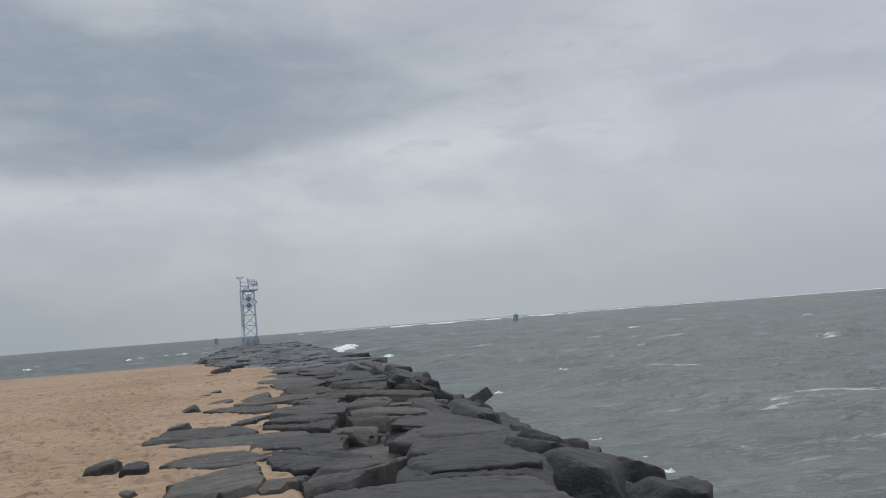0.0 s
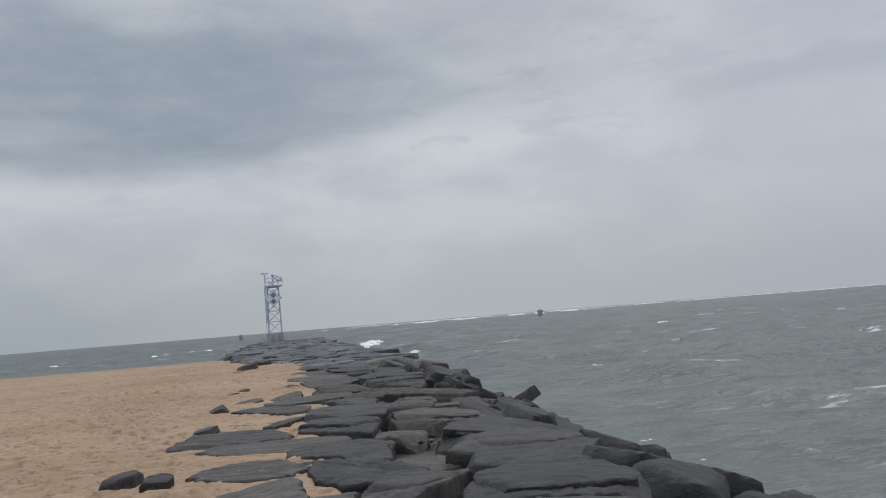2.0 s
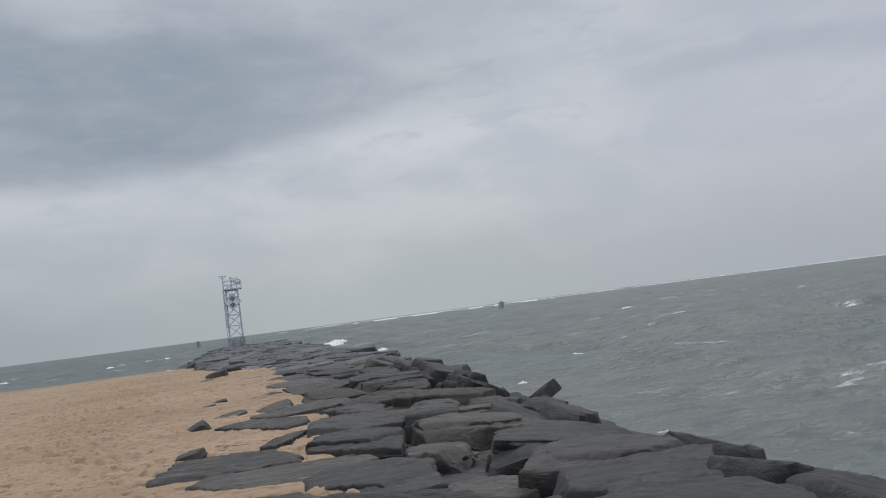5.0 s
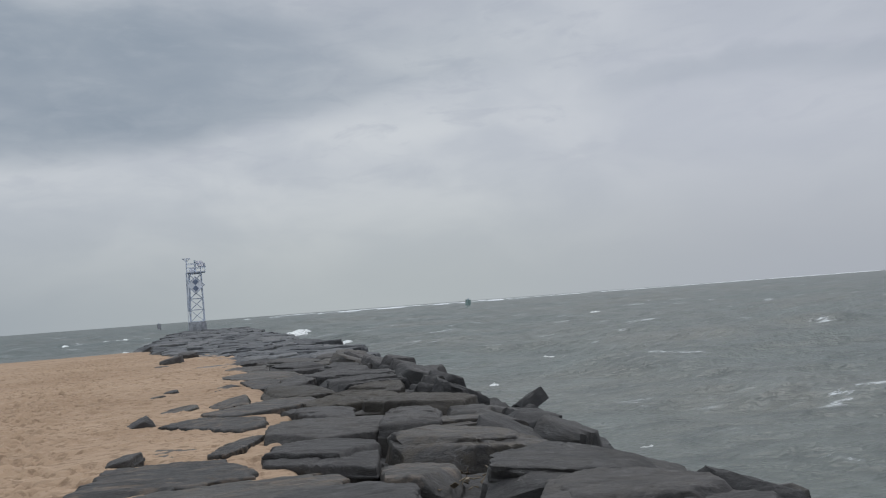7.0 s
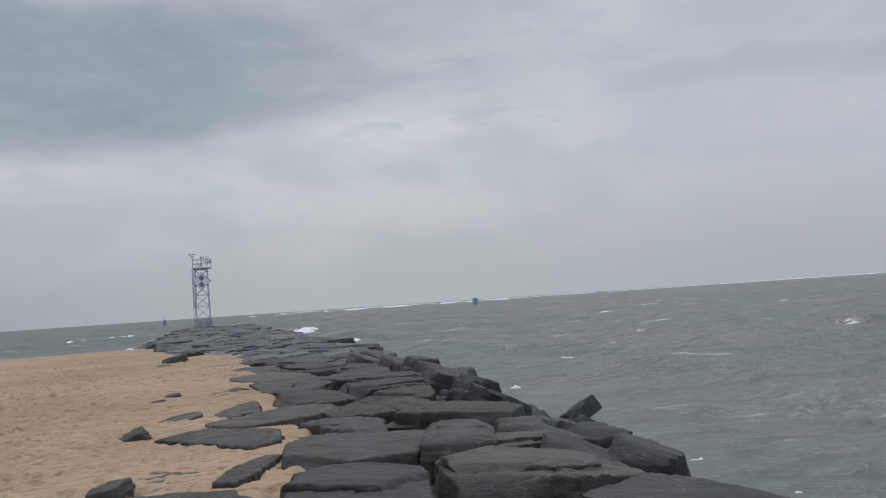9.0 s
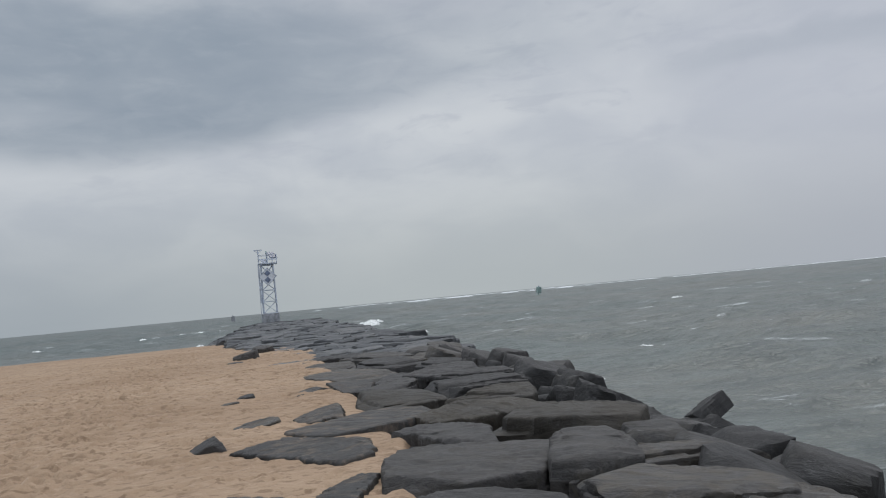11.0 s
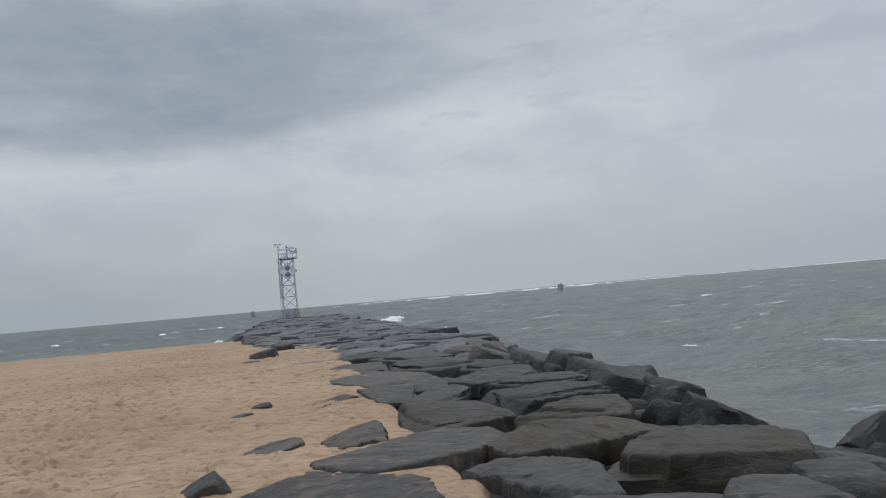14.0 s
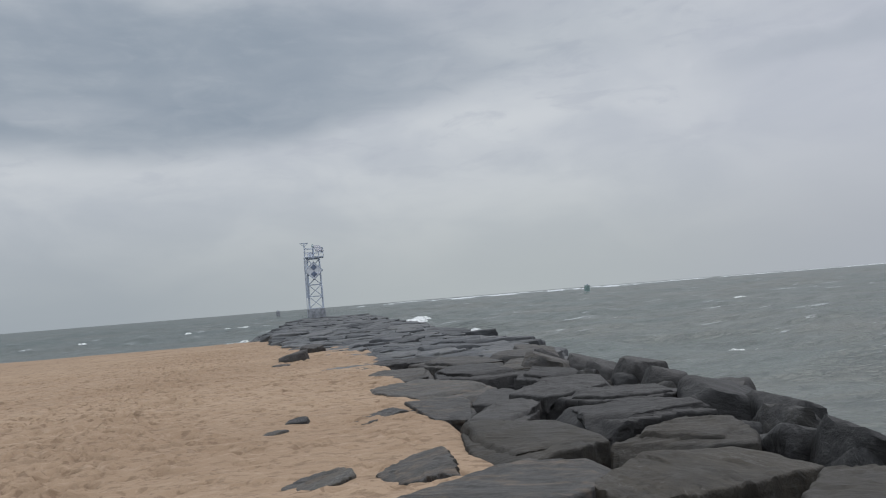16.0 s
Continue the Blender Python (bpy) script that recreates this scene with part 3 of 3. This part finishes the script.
rock(0.44, 18.15, 0.04, 1.30, 1.65, 0.45, -25, 1, -1, skew=0.41, taper=-0.11, nicks=((332, 0.90), (238, 0.96)), mat=ROCK_SANDY, relief=0.35)
rock(-0.90, 19.25, 0.00, 0.58, 0.32, 0.30, 32, 5, -6, 0.1, skew=-0.36, taper=0.30, relief=0.35)
rock(-0.12, 19.22, 0.04, 0.66, 0.62, 0.40, 14, 6, -9, 0.1, skew=0.04, taper=0.20, nicks=((118, 0.73), (264, 1.31)), relief=0.35)
rock(2.43, 19.43, 0.06, 1.05, 0.95, 0.50, -15, 2, 1, skew=0.46, taper=-0.50, nicks=((225, 1.08), (347, 1.07)), mat=ROCK_MOSS)
rock(1.09, 19.95, 0.03, 1.30, 2.10, 0.60, 1, 1, 1, 0.12, skew=0.05, taper=-0.07, nicks=((267, 1.09), (305, 0.66)), mat=ROCK_MOSS)
rock(2.42, 20.63, 0.10, 1.52, 0.99, 0.65, 4, 1, 1, skew=0.19, taper=-0.03, nicks=((71, 0.88), (278, 0.80)))
rock(1.24, 21.62, 0.06, 0.62, 1.70, 0.60, -22, 3, 2, skew=0.02, taper=0.08, nicks=((142, 0.94), (23, 0.92)))
rock(2.77, 21.95, 0.10, 1.45, 0.85, 0.60, 9, 2, 1, skew=-0.27, taper=0.03, nicks=((307, 0.96), (223, 1.06)))
rock(0.62, 22.75, -0.01, 0.95, 1.90, 0.50, -26, 1, 1, skew=-0.55, taper=0.35, nicks=((126, 1.11), (338, 0.80)), mat=ROCK_SANDY, relief=0.35)
rock(-0.15, 22.86, -0.01, 0.50, 0.98, 0.30, -13, 3, -2, skew=0.48, taper=0.10, nicks=((151, 0.78), (32, 1.15)), relief=0.35)
rock(2.47, 23.42, 0.08, 1.12, 1.58, 0.55, -53, 2, 1, skew=-0.01, taper=0.27, nicks=((322, 1.12), (127, 0.82)))
rock(1.68, 23.55, -0.04, 0.80, 1.10, 0.50, -20, 2, 2)
rock(0.80, 25.10, 0.00, 1.95, 2.60, 0.50, 13, 1, 0, skew=-0.02, taper=0.18, nicks=((132, 0.91), (302, 1.20)), mat=ROCK_SANDY, relief=0.35)
rock(2.78, 25.14, 0.06, 1.05, 1.10, 0.50, -42, 2, 1, skew=-0.15, taper=0.11, nicks=((16, 0.93), (248, 1.02)))
rock(1.85, 26.90, 0.06, 1.45, 1.80, 0.50, 10, 1, 1, skew=-0.03, taper=-0.12, nicks=((152, 0.91), (224, 1.01)))
rock(2.95, 27.10, 0.08, 0.95, 1.20, 0.50, -24, 2, 2)
rock(0.60, 28.10, -0.01, 1.32, 2.00, 0.50, 3, 1, 0, skew=0.16, nicks=((162, 0.89), (206, 0.98)), relief=0.35)
rock(2.00, 29.00, 0.06, 1.60, 2.10, 0.50, 14, 1, 1, skew=-0.01, taper=0.17, nicks=((212, 0.87), (22, 0.99)))
rock(-0.30, 30.60, -0.03, 1.60, 1.90, 0.45, -41, 1, 0, skew=-0.39, taper=0.14, nicks=((48, 0.86), (313, 1.15)), mat=ROCK_SANDY, relief=0.35)
rock(1.00, 30.90, 0.02, 1.70, 1.20, 0.45, -20, 1, 0, nicks=((60, 0.90), (250, 1.05)))

# a tilted slab that stands up from the seaward edge, and the blocks round it
rock(4.73, 17.95, -0.25, 0.58, 0.34, 0.27, 20, -24, -22, cuts=0, mat=ROCK_WET, relief=0.3)
rock(4.56, 17.85, -0.36, 0.50, 0.55, 0.70, 10, 0, -6, 0.5, mat=ROCK_WET)
rock(4.38, 17.80, -0.42, 0.75, 0.80, 0.60, -20, 4, 14, 0.5, mat=ROCK_WET)
rock(3.98, 16.90, -0.22, 0.70, 0.75, 0.70, -10, 0, 6, 0.5, mat=ROCK_WET)
EDGE = [  # x, y, height of the peak, width
    (3.05, 8.95, 0.10, 0.62), (3.40, 8.25, -0.02, 0.80), (3.62, 10.45, -0.04, 0.75), (4.25, 9.30, -0.58, 0.50), (4.60, 9.10, -0.55, 0.70),
    (5.14, 9.30, -0.70, 0.42), (4.40, 9.90, -0.32, 1.00), (4.05, 11.35, -0.28, 0.90), (3.70, 12.30, -0.20, 0.85), (3.71, 14.00, -0.05, 0.66),
    (3.00, 13.98, 0.04, 0.75), (3.10, 14.60, 0.00, 0.70), (3.90, 14.60, -0.14, 0.62), (3.80, 15.50, -0.06, 0.55), (3.22, 16.05, -0.02, 0.70),
    (3.90, 16.30, -0.18, 0.42), (3.78, 18.85, 0.04, 0.62), (3.50, 19.45, 0.00, 0.50), (3.86, 20.10, 0.06, 0.58), (4.25, 19.4, -0.16, 0.60), (4.30, 20.8, 0.0, 0.65), (3.81, 21.45, 0.19, 0.78),
    (4.10, 22.05, 0.13, 0.70), (3.94, 23.10, 0.19, 0.60), (4.08, 24.50, 0.24, 0.60), (3.71, 25.05, 0.19, 0.60), (3.31, 26.70, 0.20, 0.85),
    (4.02, 26.60, 0.10, 0.80), (3.25, 29.10, 0.24, 0.90), (3.85, 28.20, 0.12, 0.85), (3.95, 30.10, 0.14, 0.95)]
edge = random.Random(12)
for x, y, z, w in EDGE:
    rock(x, y, z - 0.02, w * 1.0, w * edge.uniform(0.8, 1.1), 0.60, edge.uniform(-50, 15), edge.uniform(-6, 6), edge.uniform(8, 22), 0.5, mat=ROCK_WET if y < 22 else ROCK)
    if 17.5 < y < 27:  # broken pieces wedged beside the big ones
        for k in range(2):
            rock(x - w * edge.uniform(0.35, 0.62), y + edge.uniform(-0.5, 0.35), z - edge.uniform(0.12, 0.26), edge.uniform(0.28, 0.44), edge.uniform(0.25, 0.38),
                 0.40, edge.uniform(-60, 60), edge.uniform(-12, 12), edge.uniform(-12, 18), 0.4, mat=ROCK_WET)

# stones between and below
fill = random.Random(8)
for row in range(31):
    y = 3.0 + row * 0.92
    x = left_edge(y) + 0.45 + fill.uniform(0, 0.5)
    while x < right_edge(y) + 0.1:
        w = fill.uniform(0.8, 1.5)
        drop = 0.5 * max(0.0, x + w / 2 + 0.6 - float(right_edge(y)))
        rock(x + w / 2 - 0.3, y + fill.uniform(-0.25, 0.25), fill.uniform(-0.42, -0.22) - drop, w, fill.uniform(0.75, 1.15), 0.5,
             fill.uniform(-34, 4), fill.uniform(-5, 6), fill.uniform(-5, 7), fill.uniform(0, 0.4))
        x += w * 0.95
for row in range(24):
    y = 5.0 + row * 1.15
    for k in range(3):
        x = right_edge(y) + 0.75 + k * 1.05 + fill.uniform(-0.25, 0.25)
        rock(x, y + fill.uniform(-0.3, 0.3), crest_height(x, y) - 0.32 + fill.uniform(-0.15, 0.12), fill.uniform(0.95, 1.5),
             fill.uniform(0.9, 1.3), 0.9, fill.uniform(-60, 10), fill.uniform(-8, 8), fill.uniform(4, 22), fill.uniform(0.3, 0.8), mat=ROCK_WET)

for k in range(8):
    rock(2.75 + 0.95 * (k % 2) + fill.uniform(-0.1, 0.1), 3.6 + 0.75 * (k // 2), -0.12 - 0.3 * (k % 2) + fill.uniform(-0.05, 0.05), fill.uniform(0.9, 1.15),
         fill.uniform(0.7, 0.85), 0.6, fill.uniform(-30, 5), fill.uniform(-4, 4), fill.uniform(0, 8), 0.15)


def far_stones():
    """The stones further out, behind and low on the flanks, in one mesh."""
    rng = random.Random(21)
    shapes = [stone(1, 1, 0.5, 900 + i, K=26, boulder=b, rings=4) for i, b in enumerate([0, 0, 0, 0.1, 0.1, 0.2, 0.3])]
    shapes += [crag(1, 1, 0.5, 950 + i, 22, 11) for i in range(3)]
    VV, FF, base = [], [], 0

    def add(x, y, z, L, W, H, yaw, nod, lean, pick):
        nonlocal base
        V, F = shapes[pick]
        m = np.array(pose(x, y, z, nod, lean, yaw))
        P = V * np.array([L, W, H / 0.5])
        VV.append(P @ m[:3, :3].T + m[:3, 3])
        FF.extend([tuple(i + base for i in f) for f in F])
        base += len(V)

    def rows(y0, y1, step):
        y = y0
        while y < y1:
            l, r = float(left_edge(y)), float(right_edge(y))
            x = l - (4.5 if y > 66 else rng.uniform(-0.5, 0.9))
            while x < r + (4.6 if y < 60 else 7.5):
                w = rng.uniform(0.9, 2.2)
                z = crest_height(x + w / 2, y)
                on = l < x + w / 2 < r
                sunk = 0.09 if y < 56 and x + w / 2 < l + 1.3 else 0.0      # the landward stones lie level with the sand
                if z > -3.0:
                    add(x + w / 2, y + rng.uniform(-0.3, 0.3), z + rng.uniform(-0.13, 0.10) * (0.6 if sunk else 1) - (sunk if on else 0.1), w * 1.08,
                        rng.uniform(0.6, 1.15), 0.5, rng.uniform(-30, 10), rng.uniform(-6, 9), rng.uniform(-5, 6) + (0 if on else 10 if x > 0 else -10), rng.randrange(6 if on else 10))
                x += w * 0.92
            y += step * rng.uniform(0.85, 1.1)

    rows(-14, 3.0, 1.0)
    rows(30.8, 122, 0.62)
    # boulders that stand proud along the seaward edge
    y = 34
    while y < 112:
        x = float(right_edge(y)) + rng.uniform(-0.6, 0.3)
        add(x, y, rng.uniform(-0.16, 0.06), rng.uniform(0.8, 1.4), rng.uniform(0.8, 1.2), 0.9, rng.uniform(-60, 20), 0, 5, 6 + rng.randrange(4))
        y += rng.uniform(1.2, 3.2)
    ob = new("outer_stones", mesh_of("outer_stones", np.concatenate(VV), FF, ROCK_HAZED, sharp=36))
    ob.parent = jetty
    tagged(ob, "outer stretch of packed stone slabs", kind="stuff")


far_stones()


def core():
    """The rubble bed under the stones."""
    xs, ys = np.linspace(-12, 11, 60), np.linspace(-16, 124, 240)
    X, Y = np.meshgrid(xs, ys)
    Z = np.array([[crest_height(float(x), float(y)) for x in xs] for y in ys]) - 0.55 + 0.2 * (fbm(X * 0.9, Y * 0.9, 3) - 0.5)
    L = np.array([[float(left_edge(y))] * len(xs) for y in ys])
    Z = Z - 3.0 * ramp(L - X, 0.0, 1.5) * (Y < 58)
    ob = new("rubble_bed", grid_mesh("rubble_bed", X, Y, Z, ROCK))
    ob.parent = jetty
    tagged(ob, "dark rubble bed", kind="stuff")


core()

# ---------------------------------------------------------------- loose stones on the sand
LOOSE = [  # x, y, height, length, width, turn, lean
    (-1.84, 10.45, 0.15, 0.36, 0.40, -20, -8), (-1.42, 10.10, 0.14, 0.28, 0.34, -14, 4), (-1.37, 9.00, 0.03, 0.18, 0.20, -30, 0),
    (-1.52, 11.15, 0.00, 0.50, 0.30, -20, 0), (-1.36, 14.35, 0.11, 0.34, 0.42, -18, -8), (-1.44, 17.55, 0.12, 0.34, 0.30, 14, -24),
    (-1.20, 22.95, 0.06, 0.30, 0.34, -10, -10), (-1.47, 22.25, 0.04, 0.30, 0.32, -30, -6), (-1.58, 21.60, 0.01, 0.24, 0.24, 10, -8),
    (-1.62, 35.3, 0.22, 0.75, 0.80, -20, -12), (-1.12, 38.9, 0.22, 0.65, 0.80, -40, 5), (-1.9, 34.0, 0.02, 0.5, 0.3, 10, 0)]
for x, y, z, L, W, yaw, lean in LOOSE:
    V, F = stone(L, W, 0.5 * L + 0.12, int(1000 + 97 * abs(x) + 31 * y), K=32, boulder=0.1, chips=6, relief=0.3)
    ob = new("boulder", mesh_of("boulder", V, F, ROCK, sharp=50))
    ob.matrix_world = pose(x, y, z - 0.05, 4, lean, yaw)
    tagged(ob, "loose dark grey stone half sunk in the sand", "stone", group="loose stones on the sand")

# ---------------------------------------------------------------- light tower


def tower():
    t = tagged(new("light_tower"), "grey steel lattice light tower on a concrete block", "tower")
    t.location = (-1.18, 115.0, -0.12)
    part("base", box(bmesh.new(), (0, 0, 0.35), (2.2, 2.2, 1.75), bevel=0.12), CONCRETE, t, "weathered concrete block", True)
    z0, z1, a0, a1 = 1.2, 7.55, 0.86, 0.74
    half = lambda z: a0 + (a1 - a0) * (z - z0) / (z1 - z0)
    corners = [(-1, -1), (1, -1), (1, 1), (-1, 1)]
    at = lambda c, z: (c[0] * half(z), c[1] * half(z), z)
    for c in corners:
        part("leg", bar(bmesh.new(), at(c, z0), at(c, z1), 0.15), STEEL, t)
    levels = [1.25, 2.75, 4.2, 5.6, 7.45]
    for i, z in enumerate(levels):
        for k in range(4):
            c, d = corners[k], corners[(k + 1) % 4]
            part("strut", bar(bmesh.new(), at(c, z), at(d, z), 0.09), STEEL, t)
            if i + 1 < len(levels):
                w = levels[i + 1]
                part("brace", bar(bmesh.new(), at(c, z), at(d, w), 0.075), STEEL, t)
                part("brace", bar(bmesh.new(), at(d, z), at(c, w), 0.075), STEEL, t)
    part("platform", box(bmesh.new(), (0.12, 0, 7.62), (2.35, 2.1, 0.14)), STEEL, t)
    deck = [(-1.03, -1.0), (1.28, -1.0), (1.28, 1.0), (-1.03, 1.0)]
    for k in range(4):
        p, q = Vector((*deck[k], 0)), Vector((*deck[(k + 1) % 4], 0))
        for h in (8.2, 8.72):
            part("rail", bar(bmesh.new(), p + Vector((0, 0, h)), q + Vector((0, 0, h)), 0.07), STEEL, t)
        for f in (0, 0.5):
            m = p.lerp(q, f)
            part("rail_post", bar(bmesh.new(), m + Vector((0, 0, 7.65)), m + Vector((0, 0, 8.75)), 0.075), STEEL, t)
    # day mark
    board = part("day_mark", box(bmesh.new(), (0, 0, 0), (1.66, 0.06, 1.66), pose(0, -0.97, 5.93) @ pose(0, 0, 0, 0, 45, 0)), WHITE, t, "white diamond day mark")
    for dz in (0.42, -0.42):
        part("dark_square", box(bmesh.new(), (0, 0, 0), (0.56, 0.03, 0.56), pose(0, -1.02, 5.93 + dz) @ pose(0, 0, 0, 0, 45, 0)), DARK, board, "dark blue-black diamond")
    for s in (-1, 1):
        for u in (-1, 1):
            m = pose(0, -1.02, 5.93) @ pose(0, 0, 0, 0, 45 * s, 0)
            part("border", box(bmesh.new(), (0, 0, 0.77 * u), (1.62, 0.03, 0.09), m), STEEL, board)
    # mast with a crossbar, and the ladder below it
    part("mast", rod(bmesh.new(), (-1.0, -0.9, 2.6), (-1.0, -0.9, 9.35), 0.07), STEEL, t)
    part("crossbar", bar(bmesh.new(), (-1.52, -0.9, 9.38), (-0.48, -0.9, 9.38), 0.11), STEEL, t)
    for s in (-1, 1):
        part("crossbar_brace", bar(bmesh.new(), (-1.0, -0.9, 8.95), (-1.0 + 0.42 * s, -0.9, 9.36), 0.06), STEEL, t)
    ladder = part("ladder", bar(bar(bmesh.new(), (-1.12, -0.55, 0.2), (-1.12, -0.55, 7.6), 0.06), (-1.12, -0.1, 0.2), (-1.12, -0.1, 7.6), 0.06), STEEL, t)
    for i in range(22):
        part("rung", bar(bmesh.new(), (-1.12, -0.55, 0.4 + i * 0.33), (-1.12, -0.1, 0.4 + i * 0.33), 0.035), STEEL, ladder)
    # solar panel, battery box and lantern
    m = pose(0.72, -0.35, 8.72) @ pose(0, 0, 0, 48, 0, 40)
    solar = part("solar_panel", box(bmesh.new(), (0, 0, 0), (1.15, 1.0, 0.06), m), PANEL, t, "dark blue solar panel")
    part("panel_frame", box(bmesh.new(), (0, 0, -0.04), (1.23, 1.08, 0.05), m), STEEL, solar)
    part("panel_leg", bar(bmesh.new(), (0.72, -0.3, 7.68), (0.72, -0.3, 8.68), 0.09), STEEL, solar)
    part("battery_box", box(bmesh.new(), (-0.35, 0.1, 7.97), (0.62, 0.5, 0.55), bevel=0.03), WHITE, t, "pale battery box")
    part("lantern_post", rod(bmesh.new(), (0.02, 0, 7.68), (0.02, 0, 8.95), 0.06), STEEL, t)
    part("lantern", rod(bmesh.new(), (0.02, 0, 8.95), (0.02, 0, 9.25), 0.13, 0.10), GREEN, t, "small green lantern")


tower()

# ---------------------------------------------------------------- buoys


def buoy(x, y, mat, label, s=1.0, tilt=3.0):
    b = tagged(new("buoy"), label, "buoy", group="channel buoys")
    b.matrix_world = pose(x, y, SEA - 0.1, tilt, tilt, 20)
    part("float", rod(bmesh.new(), (0, 0, -0.4), (0, 0, 0.55 * s), 1.15 * s, 1.0 * s, 20), mat, b, smooth=True)
    for k in range(4):
        u = radians(45 + 90 * k)
        part("leg", bar(bmesh.new(), (0.8 * s * math.cos(u), 0.8 * s * math.sin(u), 0.5 * s), (0.45 * s * math.cos(u), 0.45 * s * math.sin(u), 2.2 * s), 0.12 * s), mat, b)
    part("top_mark", box(bmesh.new(), (0, 0, 2.35 * s), (1.35 * s, 1.35 * s, 2.1 * s), bevel=0.05), mat, b)
    part("lantern", rod(bmesh.new(), (0, 0, 3.4 * s), (0, 0, 3.8 * s), 0.2 * s, 0.15 * s), DARK, b)


buoy(89.9, 280.0, GREEN, "green lighted buoy leaning in the channel", 1.0, 5)
buoy(-16.5, 330.0, HAZED_GREY, "dark buoy off the beach, its paint greyed for haze", 0.85, -3)

# ---------------------------------------------------------------- breaking water


def surf(name, label, points, height, width, seed, frayed=0.5, mat=FOAM):
    """A ridge of white water along a line of (x, y): a ragged, rounded, broken crest."""
    rng = np.random.RandomState(seed)
    pts = np.array(points, float)
    seg = np.hypot(*np.diff(pts, axis=0).T)
    s = np.concatenate([[0], np.cumsum(seg)])
    n = max(24, int(s[-1] / (width * 0.12)))
    n = min(n, 900)
    u = np.linspace(0, s[-1], n)
    px, py = np.interp(u, s, pts[:, 0]), np.interp(u, s, pts[:, 1])
    tx, ty = np.gradient(px), np.gradient(py)
    l = np.hypot(tx, ty)
    nx, ny = -ty / l, tx / l
    k = 13
    v = np.linspace(-1, 1, k)
    a = fbm(u / width * 0.35 + seed, u * 0 + seed, 3)
    amp = ramp(a, 0.5 - 0.3 * (1 - frayed), 0.72) * np.minimum(1, np.minimum(u, s[-1] - u) / (3 * width) + 0.02)
    U, Vv = np.meshgrid(u, v, indexing="ij")
    sway = 1.2 * (fbm(U / width * 0.5 + 31, U * 0 + 7.0, 3) - 0.5)
    X = px[:, None] + nx[:, None] * (Vv + sway) * width
    Y = py[:, None] + ny[:, None] * (Vv + sway) * width
    lump = 0.55 + 0.9 * (fbm(U / width * 3.1 + seed, Vv * 2.4 + 3, 4) - 0.25)
    Z = SEA - 0.22 + (height + 0.25) * amp[:, None] * np.maximum(0, 1 - Vv ** 2) ** 0.8 * lump - 0.25 * np.abs(Vv) ** 4
    tagged(new(name, grid_mesh(name, X, Y, Z + np.minimum(0.25, sea_height(X, Y) * 0.3), mat)), label, "surf", kind="stuff")


surf("breaking_wave", "white breaking wave off the beach", [(-48, 138), (-32, 148), (-22, 160), (-11, 186)], 0.6, 1.4, 3, 0.2)
surf("breaking_wave", "white water breaking round the jetty head", [(8.0, 102), (10, 114), (12.0, 126), (16, 146)], 0.7, 1.6, 5, -0.3)
surf("breaking_wave", "white water breaking round the jetty head", [(8.6, 70), (9.5, 80), (15, 92)], 0.35, 0.9, 8, 0.4)
surf("breaking_wave", "white water at the end of the beach", [(-11, 84), (-10, 96), (-9.5, 110)], 0.4, 0.8, 6, 0.4)
surf("surf_line", "long white line of surf on a far sand bar", [(60, 820), (300, 800), (600, 770), (850, 690)], 0.55, 5.0, 13, -1.6, SURF)
surf("surf_line", "long white line of surf on a far sand bar", [(20, 640), (130, 660), (260, 640)], 1.0, 4.0, 14, 0.6, SURF)
for i, (x, y, w, turn) in enumerate([(8.3, 16.0, 1.3, 0.3), (8.9, 18.2, 1.0, 0.2), (9.0, 21.4, 1.2, 0.3), (8.0, 21.8, 0.9, 0.4), (10.3, 35.5, 2.4, 0.2), (8.9, 46, 3.0, 0.2)]):
    surf("wash", "thin white wash at the foot of the rocks", [(x - w * math.sin(turn), y - w), (x, y), (x + 0.3, y + w)], 0.54 if y < 30 else 0.28, 0.40, 40 + i, 0.1)

spray = random.Random(77)
for i in range(16):
    y = spray.uniform(24, 150)
    x = y * spray.uniform(0.22, 0.72) + 6
    w = spray.uniform(1.2, 2.6) * (0.6 + y / 90)
    surf("whitecap", "small whitecap on the open water", [(x - w, y - 0.35 * w), (x, y), (x + w, y + spray.uniform(-0.2, 0.3) * w)],
         0.07 + 0.001 * y, 0.22 + 0.004 * y, 200 + i, 0.15)

# ---------------------------------------------------------------- wrack caught among the stones


def wrack():
    t = tagged(new("driftwood_litter"), "dry reed and driftwood litter caught between stones", "driftwood")
    t.location = (1.60, 11.95, -0.12)
    rng = random.Random(4)
    for i in range(26):
        c = Vector((rng.gauss(0, 0.16), rng.gauss(0, 0.16), rng.uniform(-0.05, 0.03)))
        d = Vector((rng.uniform(-1, 1), rng.uniform(-0.6, 0.6), rng.uniform(-0.2, 0.3))).normalized() * rng.uniform(0.02, 0.06)
        part("stick", rod(bmesh.new(), c - d, c + d, rng.uniform(0.005, 0.011), rng.uniform(0.003, 0.006), 6), WRACK, t)
    for i in range(22):
        m = pose(rng.gauss(0, 0.15), rng.gauss(0, 0.15), rng.uniform(-0.05, 0.05), rng.uniform(-50, 50), rng.uniform(-40, 40), rng.uniform(0, 180))
        part("leaf", box(bmesh.new(), (0, 0, 0), (rng.uniform(0.04, 0.10), rng.uniform(0.03, 0.06), 0.006), m, bevel=0.0025), WRACK, t)


wrack()
